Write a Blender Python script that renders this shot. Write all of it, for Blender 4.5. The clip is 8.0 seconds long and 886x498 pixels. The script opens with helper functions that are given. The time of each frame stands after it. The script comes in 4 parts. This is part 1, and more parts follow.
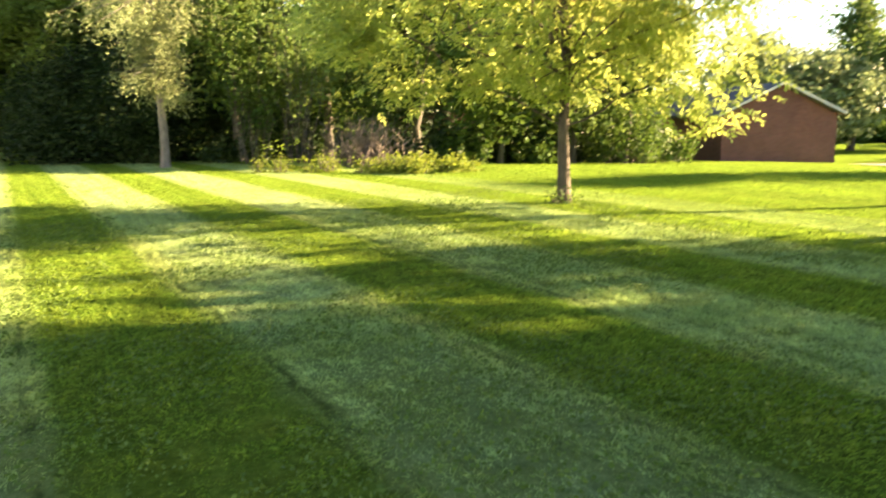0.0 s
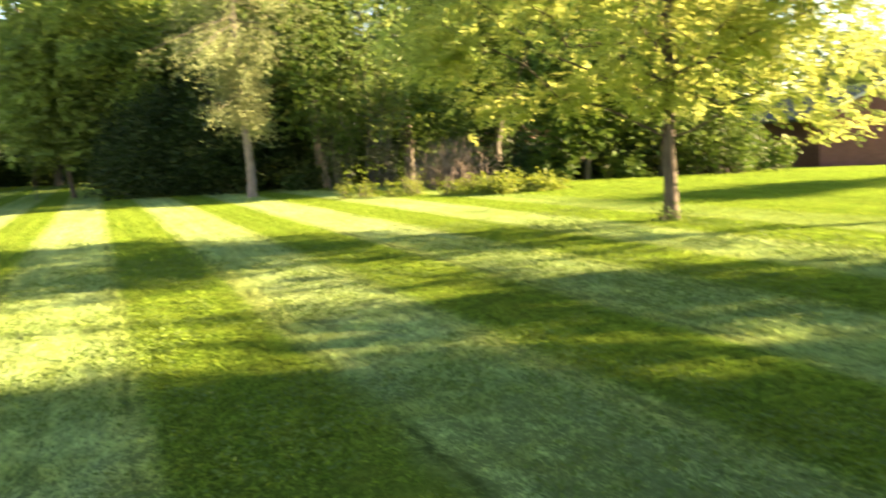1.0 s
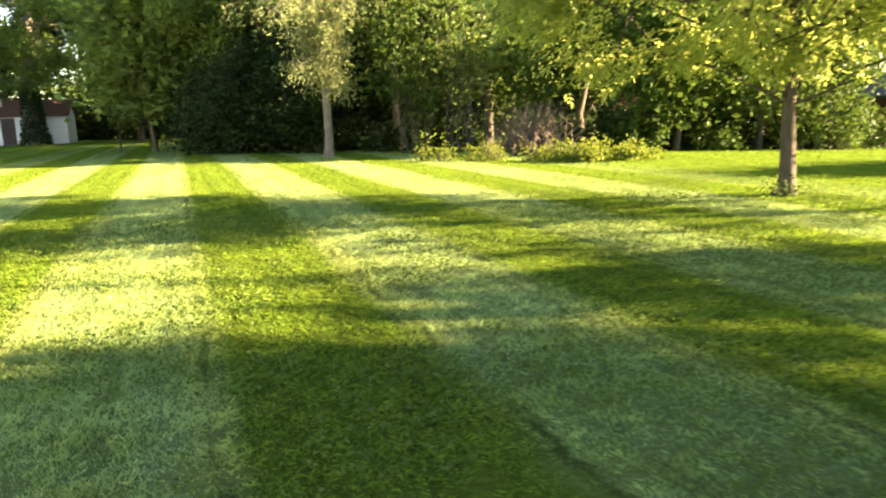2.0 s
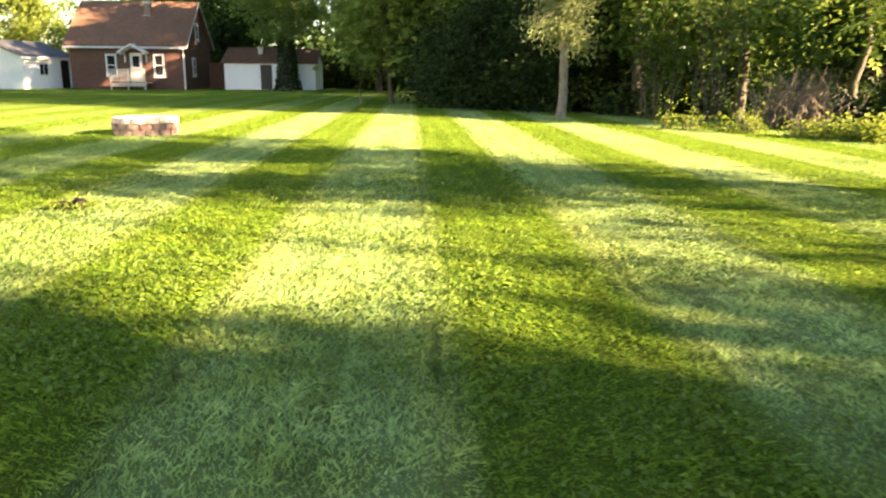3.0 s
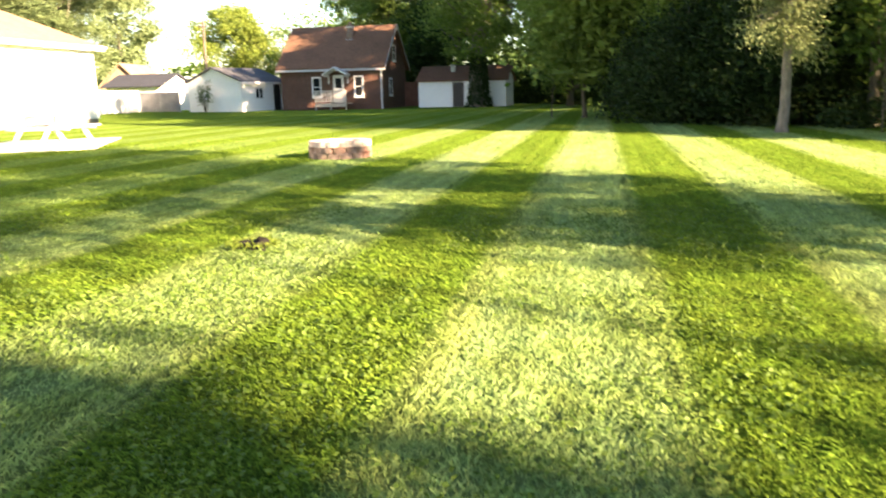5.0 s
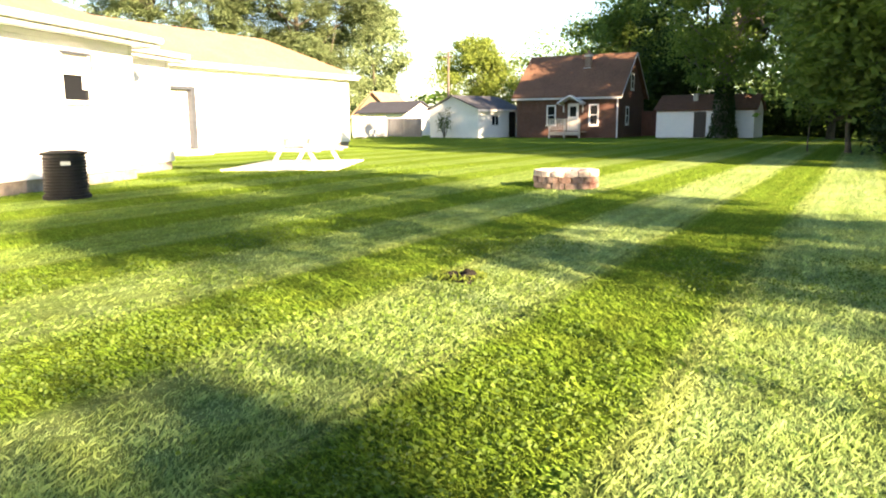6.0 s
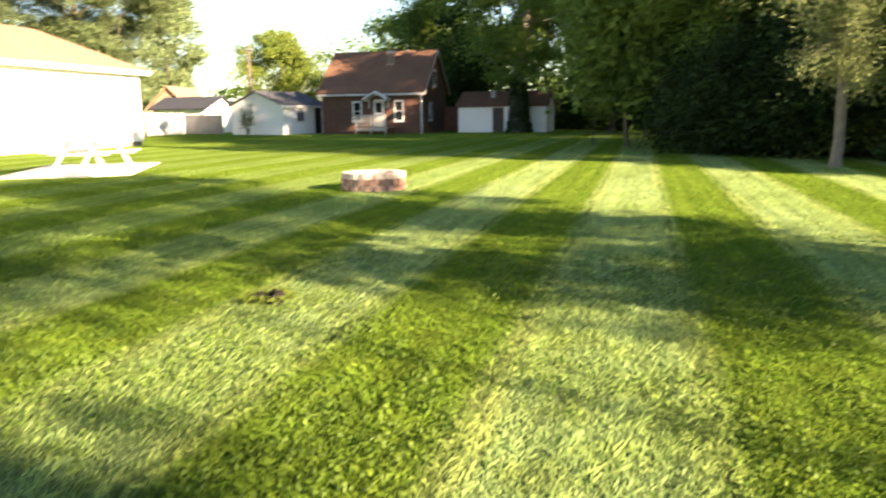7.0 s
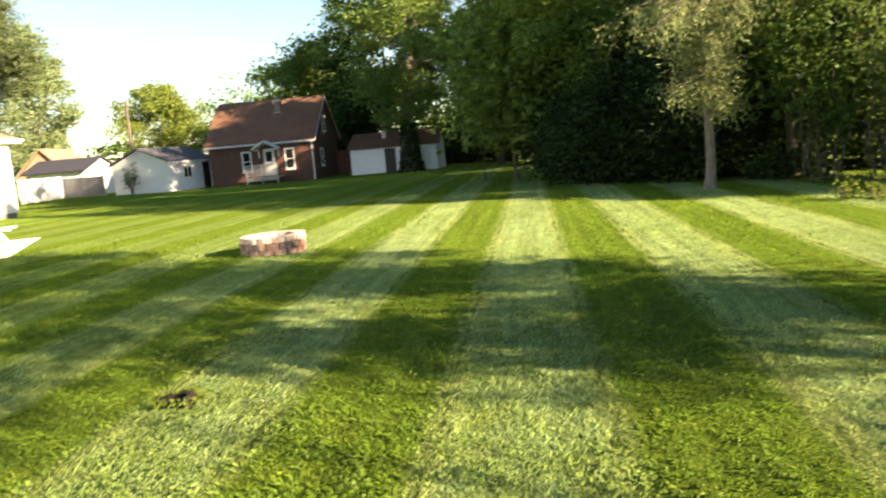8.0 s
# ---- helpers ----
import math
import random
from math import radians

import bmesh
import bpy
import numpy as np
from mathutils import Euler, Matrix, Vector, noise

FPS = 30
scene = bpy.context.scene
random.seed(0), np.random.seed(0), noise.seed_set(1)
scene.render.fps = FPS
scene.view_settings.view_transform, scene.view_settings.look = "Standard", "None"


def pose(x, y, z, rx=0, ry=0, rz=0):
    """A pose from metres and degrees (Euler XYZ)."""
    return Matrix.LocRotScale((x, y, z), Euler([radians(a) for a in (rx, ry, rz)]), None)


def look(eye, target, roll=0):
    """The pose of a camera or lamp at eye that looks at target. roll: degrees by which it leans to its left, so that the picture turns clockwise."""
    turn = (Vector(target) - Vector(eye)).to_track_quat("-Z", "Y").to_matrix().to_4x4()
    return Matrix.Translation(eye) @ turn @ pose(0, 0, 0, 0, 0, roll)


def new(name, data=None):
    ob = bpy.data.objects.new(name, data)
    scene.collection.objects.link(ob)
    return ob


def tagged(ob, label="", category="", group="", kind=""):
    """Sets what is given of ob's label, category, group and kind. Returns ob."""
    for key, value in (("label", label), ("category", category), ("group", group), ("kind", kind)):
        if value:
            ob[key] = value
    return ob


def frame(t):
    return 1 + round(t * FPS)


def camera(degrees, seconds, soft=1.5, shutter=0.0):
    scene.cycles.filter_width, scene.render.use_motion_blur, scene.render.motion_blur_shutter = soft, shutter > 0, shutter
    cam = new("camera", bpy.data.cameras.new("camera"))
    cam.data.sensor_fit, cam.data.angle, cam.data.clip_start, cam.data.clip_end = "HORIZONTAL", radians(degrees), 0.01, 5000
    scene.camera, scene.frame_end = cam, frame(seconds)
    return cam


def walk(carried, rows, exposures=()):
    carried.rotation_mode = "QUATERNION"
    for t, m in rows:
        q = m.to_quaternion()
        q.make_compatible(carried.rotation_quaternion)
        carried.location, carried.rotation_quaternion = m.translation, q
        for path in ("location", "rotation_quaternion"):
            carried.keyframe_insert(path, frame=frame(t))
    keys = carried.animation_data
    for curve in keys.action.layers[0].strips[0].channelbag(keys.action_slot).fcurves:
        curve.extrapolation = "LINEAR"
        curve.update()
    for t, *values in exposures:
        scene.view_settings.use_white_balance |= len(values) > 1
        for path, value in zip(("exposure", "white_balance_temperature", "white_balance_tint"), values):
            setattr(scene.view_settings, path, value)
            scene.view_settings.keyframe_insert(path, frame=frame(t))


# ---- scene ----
cam = camera(62.1, 8.0, soft=1.9, shutter=0.5)
PATH = [
    (0, (0.001, 0.719, 1.17), (1.004, 2.414, 0.825), -1.1),
    (0.3, (-0.07, 0.779, 1.219), (1.001, 2.438, 0.902), 0.1),
    (0.5, (-0.043, 0.934, 1.172), (1.016, 2.6, 0.85), 0.5),
    (1, (-0.028, 1.267, 1.195), (0.799, 3.065, 0.908), -3.8),
    (1.1, (-0.039, 1.312, 1.198), (0.74, 3.132, 0.916), -3.2),
    (1.2, (-0.054, 1.362, 1.206), (0.688, 3.196, 0.914), -2.6),
    (2.3, (-0.043, 2.121, 1.07), (0.508, 4.004, 0.679), -2.3),
    (2.5, (-0.052, 2.346, 1.075), (0.263, 4.277, 0.661), -3.3),
    (3, (-0.124, 2.669, 1.056), (-0.036, 4.614, 0.599), 0.5),
    (3.5, (-0.214, 2.903, 1.092), (-0.17, 4.829, 0.553), 0.4),
    (3.6, (-0.228, 2.991, 1.077), (-0.188, 4.917, 0.536), 0.4),
    (4, (-0.246, 3.28, 1.062), (-0.389, 5.217, 0.584), -2.4),
    (4.2, (-0.242, 3.418, 1.068), (-0.494, 5.346, 0.603), -3.5),
    (5.3, (-0.349, 3.726, 1.129), (-0.866, 5.622, 0.757), 0.1),
    (5.5, (-0.355, 3.851, 1.13), (-1.017, 5.708, 0.797), 0.2),
    (6, (-0.356, 4.014, 1.123), (-1.334, 5.726, 0.785), -0.4),
    (6.5, (-0.35, 3.997, 1.13), (-1.141, 5.786, 0.709), -1.5),
    (7, (-0.353, 4.09, 1.267), (-0.864, 5.99, 0.909), -0.7),
    (7.5, (-0.378, 4.122, 1.428), (-0.742, 6.061, 1.1), -2.4),
    (7.7, (-0.384, 4.101, 1.498), (-0.718, 6.05, 1.198), -4.1),
    (8, (-0.385, 4.074, 1.57), (-0.634, 6.039, 1.294), -4.8),
]
EXPOSURES = [(0.0, 3.13, 7150, 15), (3.0, 3.08, 7050, 14), (4.2, 3.02, 6850, 14), (5.5, 2.74, 6550, 12), (6.5, 2.52, 6500, 12), (7.0, 2.40, 6500, 12), (8.0, 2.17, 6550, 11)]
walk(cam, [(t, look(eye, target, roll)) for t, eye, target, roll in PATH], EXPOSURES)

# ---- light ----
SUN_AZ, SUN_EL = -23.0, 18.5
sun_dir = Vector((math.cos(radians(SUN_EL)) * math.cos(radians(SUN_AZ)),
                  math.cos(radians(SUN_EL)) * math.sin(radians(SUN_AZ)), math.sin(radians(SUN_EL))))
world = bpy.data.worlds.new("world")
scene.world = world
world.use_nodes = True
wt = world.node_tree
sky = wt.nodes.new("ShaderNodeTexSky")
sky.sky_type = "NISHITA"
sky.sun_disc = False
sky.sun_elevation = radians(SUN_EL)
sky.sun_rotation = math.atan2(sun_dir.x, sun_dir.y)
sky.dust_density, sky.ozone_density = 0.3, 0.8
wt.nodes["Background"].inputs["Strength"].default_value = 0.058
wt.links.new(sky.outputs[0], wt.nodes["Background"].inputs["Color"])
sun = new("sun", bpy.data.lights.new("sun", "SUN"))
sun.data.energy, sun.data.angle, sun.data.color = 7.6, radians(0.55), (1.0, 0.72, 0.455)
sun.matrix_world = look(sun_dir * 60, (0, 0, 0))


# ---- materials ----
def blank(name):
    m = bpy.data.materials.new(name)
    m.use_nodes = True
    t = m.node_tree
    return m, t, t.nodes["Principled BSDF"]


def grain(t, scale, detail=4.0, rough=0.6, stretch=None, vec=None):
    """A noise texture over world places; stretch scales the axes."""
    n = t.nodes.new("ShaderNodeTexNoise")
    n.inputs["Scale"].default_value, n.inputs["Detail"].default_value, n.inputs["Roughness"].default_value = scale, detail, rough
    if vec is None:
        g = t.nodes.new("ShaderNodeTexCoord")
        vec = g.outputs["Object"]
    if stretch:
        mp = t.nodes.new("ShaderNodeMapping")
        mp.inputs["Scale"].default_value = stretch
        t.links.new(vec, mp.inputs["Vector"])
        vec = mp.outputs[0]
    t.links.new(vec, n.inputs["Vector"])
    return n.outputs["Fac"]


def ramp(t, fac, stops):
    r = t.nodes.new("ShaderNodeValToRGB")
    els = r.color_ramp.elements
    while len(els) < len(stops):
        els.new(0.5)
    for e, (p, c) in zip(els, stops):
        e.position, e.color = p, (*c, 1)
    t.links.new(fac, r.inputs[0])
    return r.outputs[0]


def mix(t, fac, a, b, blend="MIX"):
    m = t.nodes.new("ShaderNodeMix")
    m.data_type, m.blend_type = "RGBA", blend
    for sock, v in ((m.inputs[0], fac), (m.inputs[6], a), (m.inputs[7], b)):
        if isinstance(v, (int, float)):
            sock.default_value = v
        elif isinstance(v, tuple):
            sock.default_value = (*v, 1)
        else:
            t.links.new(v, sock)
    return m.outputs[2]


def math_node(t, op, a, b=0.0):
    m = t.nodes.new("ShaderNodeMath")
    m.operation = op
    for sock, v in ((m.inputs[0], a), (m.inputs[1], b)):
        if isinstance(v, (int, float)):
            sock.default_value = v
        else:
            t.links.new(v, sock)
    return m.outputs[0]


def relief(t, p, fac, strength, dist):
    b = t.nodes.new("ShaderNodeBump")
    b.inputs["Strength"].default_value, b.inputs["Distance"].default_value = strength, dist
    t.links.new(fac, b.inputs["Height"])
    t.links.new(b.outputs[0], p.inputs["Normal"])


def surface(name, dark, light, scale=6.0, rough=0.7, bump=0.3, dist=0.01, stretch=None, wear=None, wear_scale=1.0, metal=0.0):
    """Two colours mixed by fine grain, with a coarse stain on top and fine relief."""
    m, t, p = blank(name)
    f = grain(t, scale, 6, 0.65, stretch)
    col = ramp(t, f, [(0.3, dark), (0.7, light)])
    coarse = grain(t, wear_scale, 5, 0.6)
    if wear:
        col = mix(t, ramp(t, coarse, [(0.5, (0, 0, 0)), (0.68, (1, 1, 1))]), col, wear)
    else:
        col = mix(t, 0.5, col, ramp(t, coarse, [(0.3, (0.35, 0.35, 0.35)), (0.7, (0.65, 0.65, 0.65))]), "OVERLAY")
    t.links.new(col, p.inputs["Base Color"])
    p.inputs["Roughness"].default_value, p.inputs["Metallic"].default_value = rough, metal
    relief(t, p, f, bump, dist)
    return m


def leaf_material(name, dark, light, through_light=0.45, rough=0.5, glow=(0.10, 0.155, 0.022)):
    """Leaves: each its own tone, part of the light coming through."""
    m, t, p = blank(name)
    g = t.nodes.new("ShaderNodeNewGeometry")
    col = ramp(t, g.outputs["Random Per Island"], [(0.0, dark), (0.6, tuple((a + b) / 2 for a, b in zip(dark, light))), (1.0, light)])
    f = grain(t, 0.5, 3)
    col = mix(t, 0.6, col, ramp(t, f, [(0.3, (0.3, 0.3, 0.3)), (0.7, (0.7, 0.7, 0.7))]), "OVERLAY")
    t.links.new(col, p.inputs["Base Color"])
    p.inputs["Roughness"].default_value = rough
    p.inputs["Specular IOR Level"].default_value = 0.12
    tr = t.nodes.new("ShaderNodeBsdfTranslucent")
    warm = mix(t, 0.5, col, glow, "MIX")
    t.links.new(warm, tr.inputs["Color"])
    ms = t.nodes.new("ShaderNodeMixShader")
    ms.inputs[0].default_value = through_light
    t.links.new(p.outputs[0], ms.inputs[1])
    t.links.new(tr.outputs[0], ms.inputs[2])
    t.links.new(ms.outputs[0], t.nodes["Material Output"].inputs["Surface"])
    return m


STRIPE = 1.02


def lawn_colour(t, blades):
    """Mown stripes along y, clumps and dry spots."""
    g = t.nodes.new("ShaderNodeNewGeometry")
    xyz = t.nodes.new("ShaderNodeSeparateXYZ")
    pos = g.outputs["Position"]
    t.links.new(pos, xyz.inputs[0])
    wob = math_node(t, "MULTIPLY", math_node(t, "SUBTRACT", grain(t, 0.9, 3, vec=pos), 0.5), 0.15)
    rag = math_node(t, "MULTIPLY", math_node(t, "SUBTRACT", grain(t, 7.0, 4, 0.7, vec=pos), 0.5), 0.16)
    x = math_node(t, "ADD", math_node(t, "ADD", xyz.outputs[0], wob), rag)
    s = math_node(t, "SINE", math_node(t, "MULTIPLY", x, math.pi / STRIPE))
    mr = t.nodes.new("ShaderNodeMapRange")
    mr.interpolation_type = "SMOOTHSTEP"
    mr.inputs[1].default_value, mr.inputs[2].default_value = 0.46, -0.46
    t.links.new(s, mr.inputs[0])
    stripe = mr.outputs[0]
    # the stripes run over the middle of the lawn only
    east = t.nodes.new("ShaderNodeMapRange")
    east.inputs[1].default_value, east.inputs[2].default_value = 9.0, 5.0
    t.links.new(xyz.outputs[0], east.inputs[0])
    stripe = math_node(t, "MULTIPLY", stripe, east.outputs[0])
    west = t.nodes.new("ShaderNodeMapRange")
    west.inputs[1].default_value, west.inputs[2].default_value, west.inputs[3].default_value = -7.5, -3.0, 0.3
    t.links.new(xyz.outputs[0], west.inputs[0])
    stripe = math_node(t, "MULTIPLY", stripe, west.outputs[0])
    north = t.nodes.new("ShaderNodeMapRange")
    north.inputs[1].default_value, north.inputs[2].default_value, north.inputs[3].default_value, north.inputs[4].default_value = 24.0, 36.0, 1.0, 0.35
    t.links.new(xyz.outputs[1], north.inputs[0])
    stripe = math_node(t, "MULTIPLY", stripe, north.outputs[0])
    uneven = t.nodes.new("ShaderNodeMapRange")
    uneven.inputs[1].default_value, uneven.inputs[2].default_value, uneven.inputs[3].default_value, uneven.inputs[4].default_value = 0.35, 0.60, 0.60, 1.0
    t.links.new(grain(t, 0.8, 4, 0.6, (1.0, 0.5, 1.0), pos), uneven.inputs[0])
    stripe = math_node(t, "MULTIPLY", stripe, uneven.outputs[0])
    fine = grain(t, 34.0, 4, 0.7, vec=pos)
    clump = grain(t, 3.0, 5, 0.65, vec=pos)
    dark = ramp(t, fine, [(0.25, (0.062, 0.126, 0.015)), (0.75, (0.158, 0.242, 0.032))])
    pale = ramp(t, fine, [(0.25, (0.170, 0.266, 0.098)), (0.75, (0.365, 0.475, 0.235))])
    col = mix(t, stripe, dark, pale)
    col = mix(t, ramp(t, clump, [(0.42, (0, 0, 0)), (0.75, (0.6, 0.6, 0.6))]), col, (0.172, 0.226, 0.034))
    mottle = ramp(t, grain(t, 9.0, 6, 0.75, vec=pos), [(0.32, (0.26, 0.28, 0.24)), (0.68, (0.74, 0.74, 0.70))])
    col = mix(t, 0.55, col, mottle, "OVERLAY")
    # faint streaks along the mower's way
    streak = ramp(t, grain(t, 1.0, 4, 0.7, (6.0, 0.22, 1.0), pos), [(0.34, (0.30, 0.31, 0.28)), (0.66, (0.70, 0.70, 0.68))])
    col = mix(t, 0.5, col, streak, "OVERLAY")
    # paler strips of flattened grass along the stripe edges
    strip = t.nodes.new("ShaderNodeMapRange")
    strip.interpolation_type = "SMOOTHSTEP"
    strip.inputs[1].default_value, strip.inputs[2].default_value, strip.inputs[3].default_value, strip.inputs[4].default_value = 0.16, 0.38, 0.62, 0.0
    t.links.new(math_node(t, "ABSOLUTE", math_node(t, "ADD", s, 0.12)), strip.inputs[0])
    patchy = t.nodes.new("ShaderNodeMapRange")
    patchy.inputs[1].default_value, patchy.inputs[2].default_value = 0.38, 0.62
    t.links.new(grain(t, 1.0, 3, 0.6, (1.2, 0.35, 1.0), pos), patchy.inputs[0])
    strip_f = math_node(t, "MULTIPLY", math_node(t, "MULTIPLY", strip.outputs[0], patchy.outputs[0]), math_node(t, "MULTIPLY", east.outputs[0], west.outputs[0]))
    col = mix(t, strip_f, col, ramp(t, fine, [(0.25, (0.25, 0.33, 0.090)), (0.75, (0.42, 0.50, 0.185))]))
    # wheel lines along the stripe edges
    edge = t.nodes.new("ShaderNodeMapRange")
    edge.inputs[1].default_value, edge.inputs[2].default_value, edge.inputs[3].default_value, edge.inputs[4].default_value = 0.02, 0.13, 0.68, 0.0
    t.links.new(math_node(t, "ABSOLUTE", math_node(t, "ADD", s, 0.06)), edge.inputs[0])
    broken = t.nodes.new("ShaderNodeMapRange")
    broken.inputs[1].default_value, broken.inputs[2].default_value = 0.42, 0.6
    t.links.new(grain(t, 3.0, 3, 0.7, (1.0, 0.4, 1.0), pos), broken.inputs[0])
    edge_f = math_node(t, "MULTIPLY", math_node(t, "MULTIPLY", edge.outputs[0], broken.outputs[0]), math_node(t, "MULTIPLY", east.outputs[0], west.outputs[0]))
    col = mix(t, edge_f, col, (0.030, 0.054, 0.012))
    if blades:
        tone = g.outputs["Random Per Island"]
        col = mix(t, 0.36, col, ramp(t, tone, [(0.0, (0.20, 0.23, 0.16)), (0.4, (0.68, 0.70, 0.60)), (0.85, (0.86, 0.86, 0.76)), (1.0, (0.98, 0.94, 0.78))]), "OVERLAY")
    return col, fine, clump


def lawn_material():
    m, t, p = blank("mown_lawn")
    col, fine, clump = lawn_colour(t, False)
    # dark thatch near the middle of the lawn, with shade between blades painted in
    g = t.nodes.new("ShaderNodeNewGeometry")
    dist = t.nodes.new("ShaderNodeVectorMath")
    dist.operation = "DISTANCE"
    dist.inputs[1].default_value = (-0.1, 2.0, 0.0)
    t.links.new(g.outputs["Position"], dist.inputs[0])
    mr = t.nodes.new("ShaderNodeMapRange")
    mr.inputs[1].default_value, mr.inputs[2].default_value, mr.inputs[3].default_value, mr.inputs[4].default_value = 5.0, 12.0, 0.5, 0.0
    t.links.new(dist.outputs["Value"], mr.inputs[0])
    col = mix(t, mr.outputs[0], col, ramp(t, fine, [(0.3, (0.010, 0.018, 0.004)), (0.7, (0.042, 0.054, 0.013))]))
    t.links.new(col, p.inputs["Base Color"])
    p.inputs["Roughness"].default_value = 0.9
    p.inputs["Specular IOR Level"].default_value = 0.0
    relief(t, p, math_node(t, "ADD", math_node(t, "ADD", fine, clump), grain(t, 12.0, 4, 0.7, vec=g.outputs["Position"])), 1.0, 0.06)
    return m


def blade_material():
    m, t, p = blank("grass_blades")
    col, fine, clump = lawn_colour(t, True)
    t.links.new(col, p.inputs["Base Color"])
    p.inputs["Roughness"].default_value = 0.7
    p.inputs["Specular IOR Level"].default_value = 0.03
    tr = t.nodes.new("ShaderNodeBsdfTranslucent")
    t.links.new(col, tr.inputs["Color"])
    ms = t.nodes.new("ShaderNodeMixShader")
    ms.inputs[0].default_value = 0.5
    t.links.new(p.outputs[0], ms.inputs[1])
    t.links.new(tr.outputs[0], ms.inputs[2])
    t.links.new(ms.outputs[0], t.nodes["Material Output"].inputs["Surface"])
    return m


def brick_material(name, a, b, mortar, wide=0.21, high=0.072):
    """Small bricks far off: courses with a recessed mortar joint."""
    m, t, p = blank(name)
    tc = t.nodes.new("ShaderNodeTexCoord")
    sep = t.nodes.new("ShaderNodeSeparateXYZ")
    t.links.new(tc.outputs["Object"], sep.inputs[0])
    com = t.nodes.new("ShaderNodeCombineXYZ")
    t.links.new(math_node(t, "ADD", sep.outputs[0], sep.outputs[1]), com.inputs[0])
    t.links.new(sep.outputs[2], com.inputs[1])
    br = t.nodes.new("ShaderNodeTexBrick")
    br.inputs["Scale"].default_value = 1.0
    br.inputs["Brick Width"].default_value, br.inputs["Row Height"].default_value = wide, high
    br.inputs["Mortar Size"].default_value = 0.006
    br.inputs["Color1"].default_value, br.inputs["Color2"].default_value, br.inputs["Mortar"].default_value = (*a, 1), (*b, 1), (*mortar, 1)
    t.links.new(com.outputs[0], br.inputs["Vector"])
    col = mix(t, 0.5, br.outputs["Color"], ramp(t, grain(t, 1.3, 5), [(0.3, (0.35, 0.35, 0.35)), (0.7, (0.65, 0.65, 0.65))]), "OVERLAY")
    t.links.new(col, p.inputs["Base Color"])
    p.inputs["Roughness"].default_value = 0.85
    relief(t, p, math_node(t, "SUBTRACT", 1.0, br.outputs["Fac"]), 0.6, 0.008)
    return m


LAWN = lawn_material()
BLADES = blade_material()
YOUNG_LEAF = leaf_material("young_tree_leaf", (0.14, 0.23, 0.042), (0.35, 0.43, 0.105), 0.55, 0.5, (0.53, 0.57, 0.155))
# woodland leaf tones: sun and shade on the crowns are put into the colour
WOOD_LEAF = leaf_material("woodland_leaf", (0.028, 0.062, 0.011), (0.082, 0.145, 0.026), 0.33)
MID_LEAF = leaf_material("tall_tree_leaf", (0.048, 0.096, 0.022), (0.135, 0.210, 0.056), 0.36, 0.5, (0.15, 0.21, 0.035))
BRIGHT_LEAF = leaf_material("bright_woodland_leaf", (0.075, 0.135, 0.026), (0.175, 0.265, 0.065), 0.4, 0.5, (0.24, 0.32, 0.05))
# near-black leaf: dark evergreens, and the undergrowth's shade put into its colour
DARK_LEAF = leaf_material("dark_evergreen_and_shade_leaf", (0.010, 0.024, 0.007), (0.028, 0.054, 0.015), 0.15)
SPRUCE_LEAF = leaf_material("thin_spruce_needles", (0.120, 0.158, 0.064), (0.290, 0.355, 0.160), 0.3, 0.7, (0.28, 0.29, 0.11))
PINE_LEAF = leaf_material("pine_needles", (0.068, 0.105, 0.045), (0.170, 0.225, 0.100), 0.3, 0.7, (0.20, 0.20, 0.06))
POPLAR_LEAF = leaf_material("pale_poplar_leaf", (0.110, 0.165, 0.075), (0.270, 0.350, 0.170), 0.35, 0.5, (0.26, 0.32, 0.12))
ROUND_LEAF = leaf_material("sunlit_crown_leaf", (0.085, 0.140, 0.030), (0.270, 0.340, 0.070), 0.45, 0.5, (0.34, 0.38, 0.07))
WEED_LEAF = leaf_material("weed_leaf", (0.070, 0.120, 0.016), (0.200, 0.260, 0.045), 0.4, 0.5, (0.30, 0.36, 0.04))
# darker copy of the woodland leaf: far shade is put into its colour
SHADED_LEAF = leaf_material("shaded_woodland_leaf", (0.015, 0.036, 0.008), (0.044, 0.082, 0.018), 0.2, 0.7, (0.04, 0.07, 0.015))
CLOVER = leaf_material("clover_leaf", (0.065, 0.120, 0.020), (0.130, 0.200, 0.038), 0.35)
BARK = surface("bark", (0.034, 0.032, 0.021), (0.100, 0.094, 0.064), 22, 0.9, 0.9, 0.02, (1, 1, 0.2))
YOUNG_BARK = surface("young_dark_bark", (0.030, 0.025, 0.016), (0.095, 0.080, 0.052), 26, 0.9, 0.9, 0.015, (1, 1, 0.25))
PALE_BARK = surface("pale_bark", (0.085, 0.079, 0.066), (0.215, 0.196, 0.162), 18, 0.9, 0.8, 0.02, (1, 1, 0.25))
DEAD_WOOD = surface("dead_brush", (0.068, 0.056, 0.046), (0.170, 0.140, 0.116), 20, 0.9, 0.4)
BRICK = brick_material("red_brick", (0.085, 0.036, 0.024), (0.130, 0.058, 0.038), (0.135, 0.105, 0.085))
CHIMNEY_BRICK = brick_material("chimney_brick", (0.17, 0.105, 0.085), (0.27, 0.185, 0.145), (0.32, 0.28, 0.25))
BARN_BRICK = brick_material("barn_brick", (0.115, 0.042, 0.038), (0.150, 0.058, 0.050), (0.13, 0.075, 0.065))
ROOF_RED = surface("red_brown_shingle", (0.070, 0.036, 0.022), (0.225, 0.118, 0.068), 14, 0.9, 0.5, 0.02, (0.5, 0.5, 3), None, 0.8)
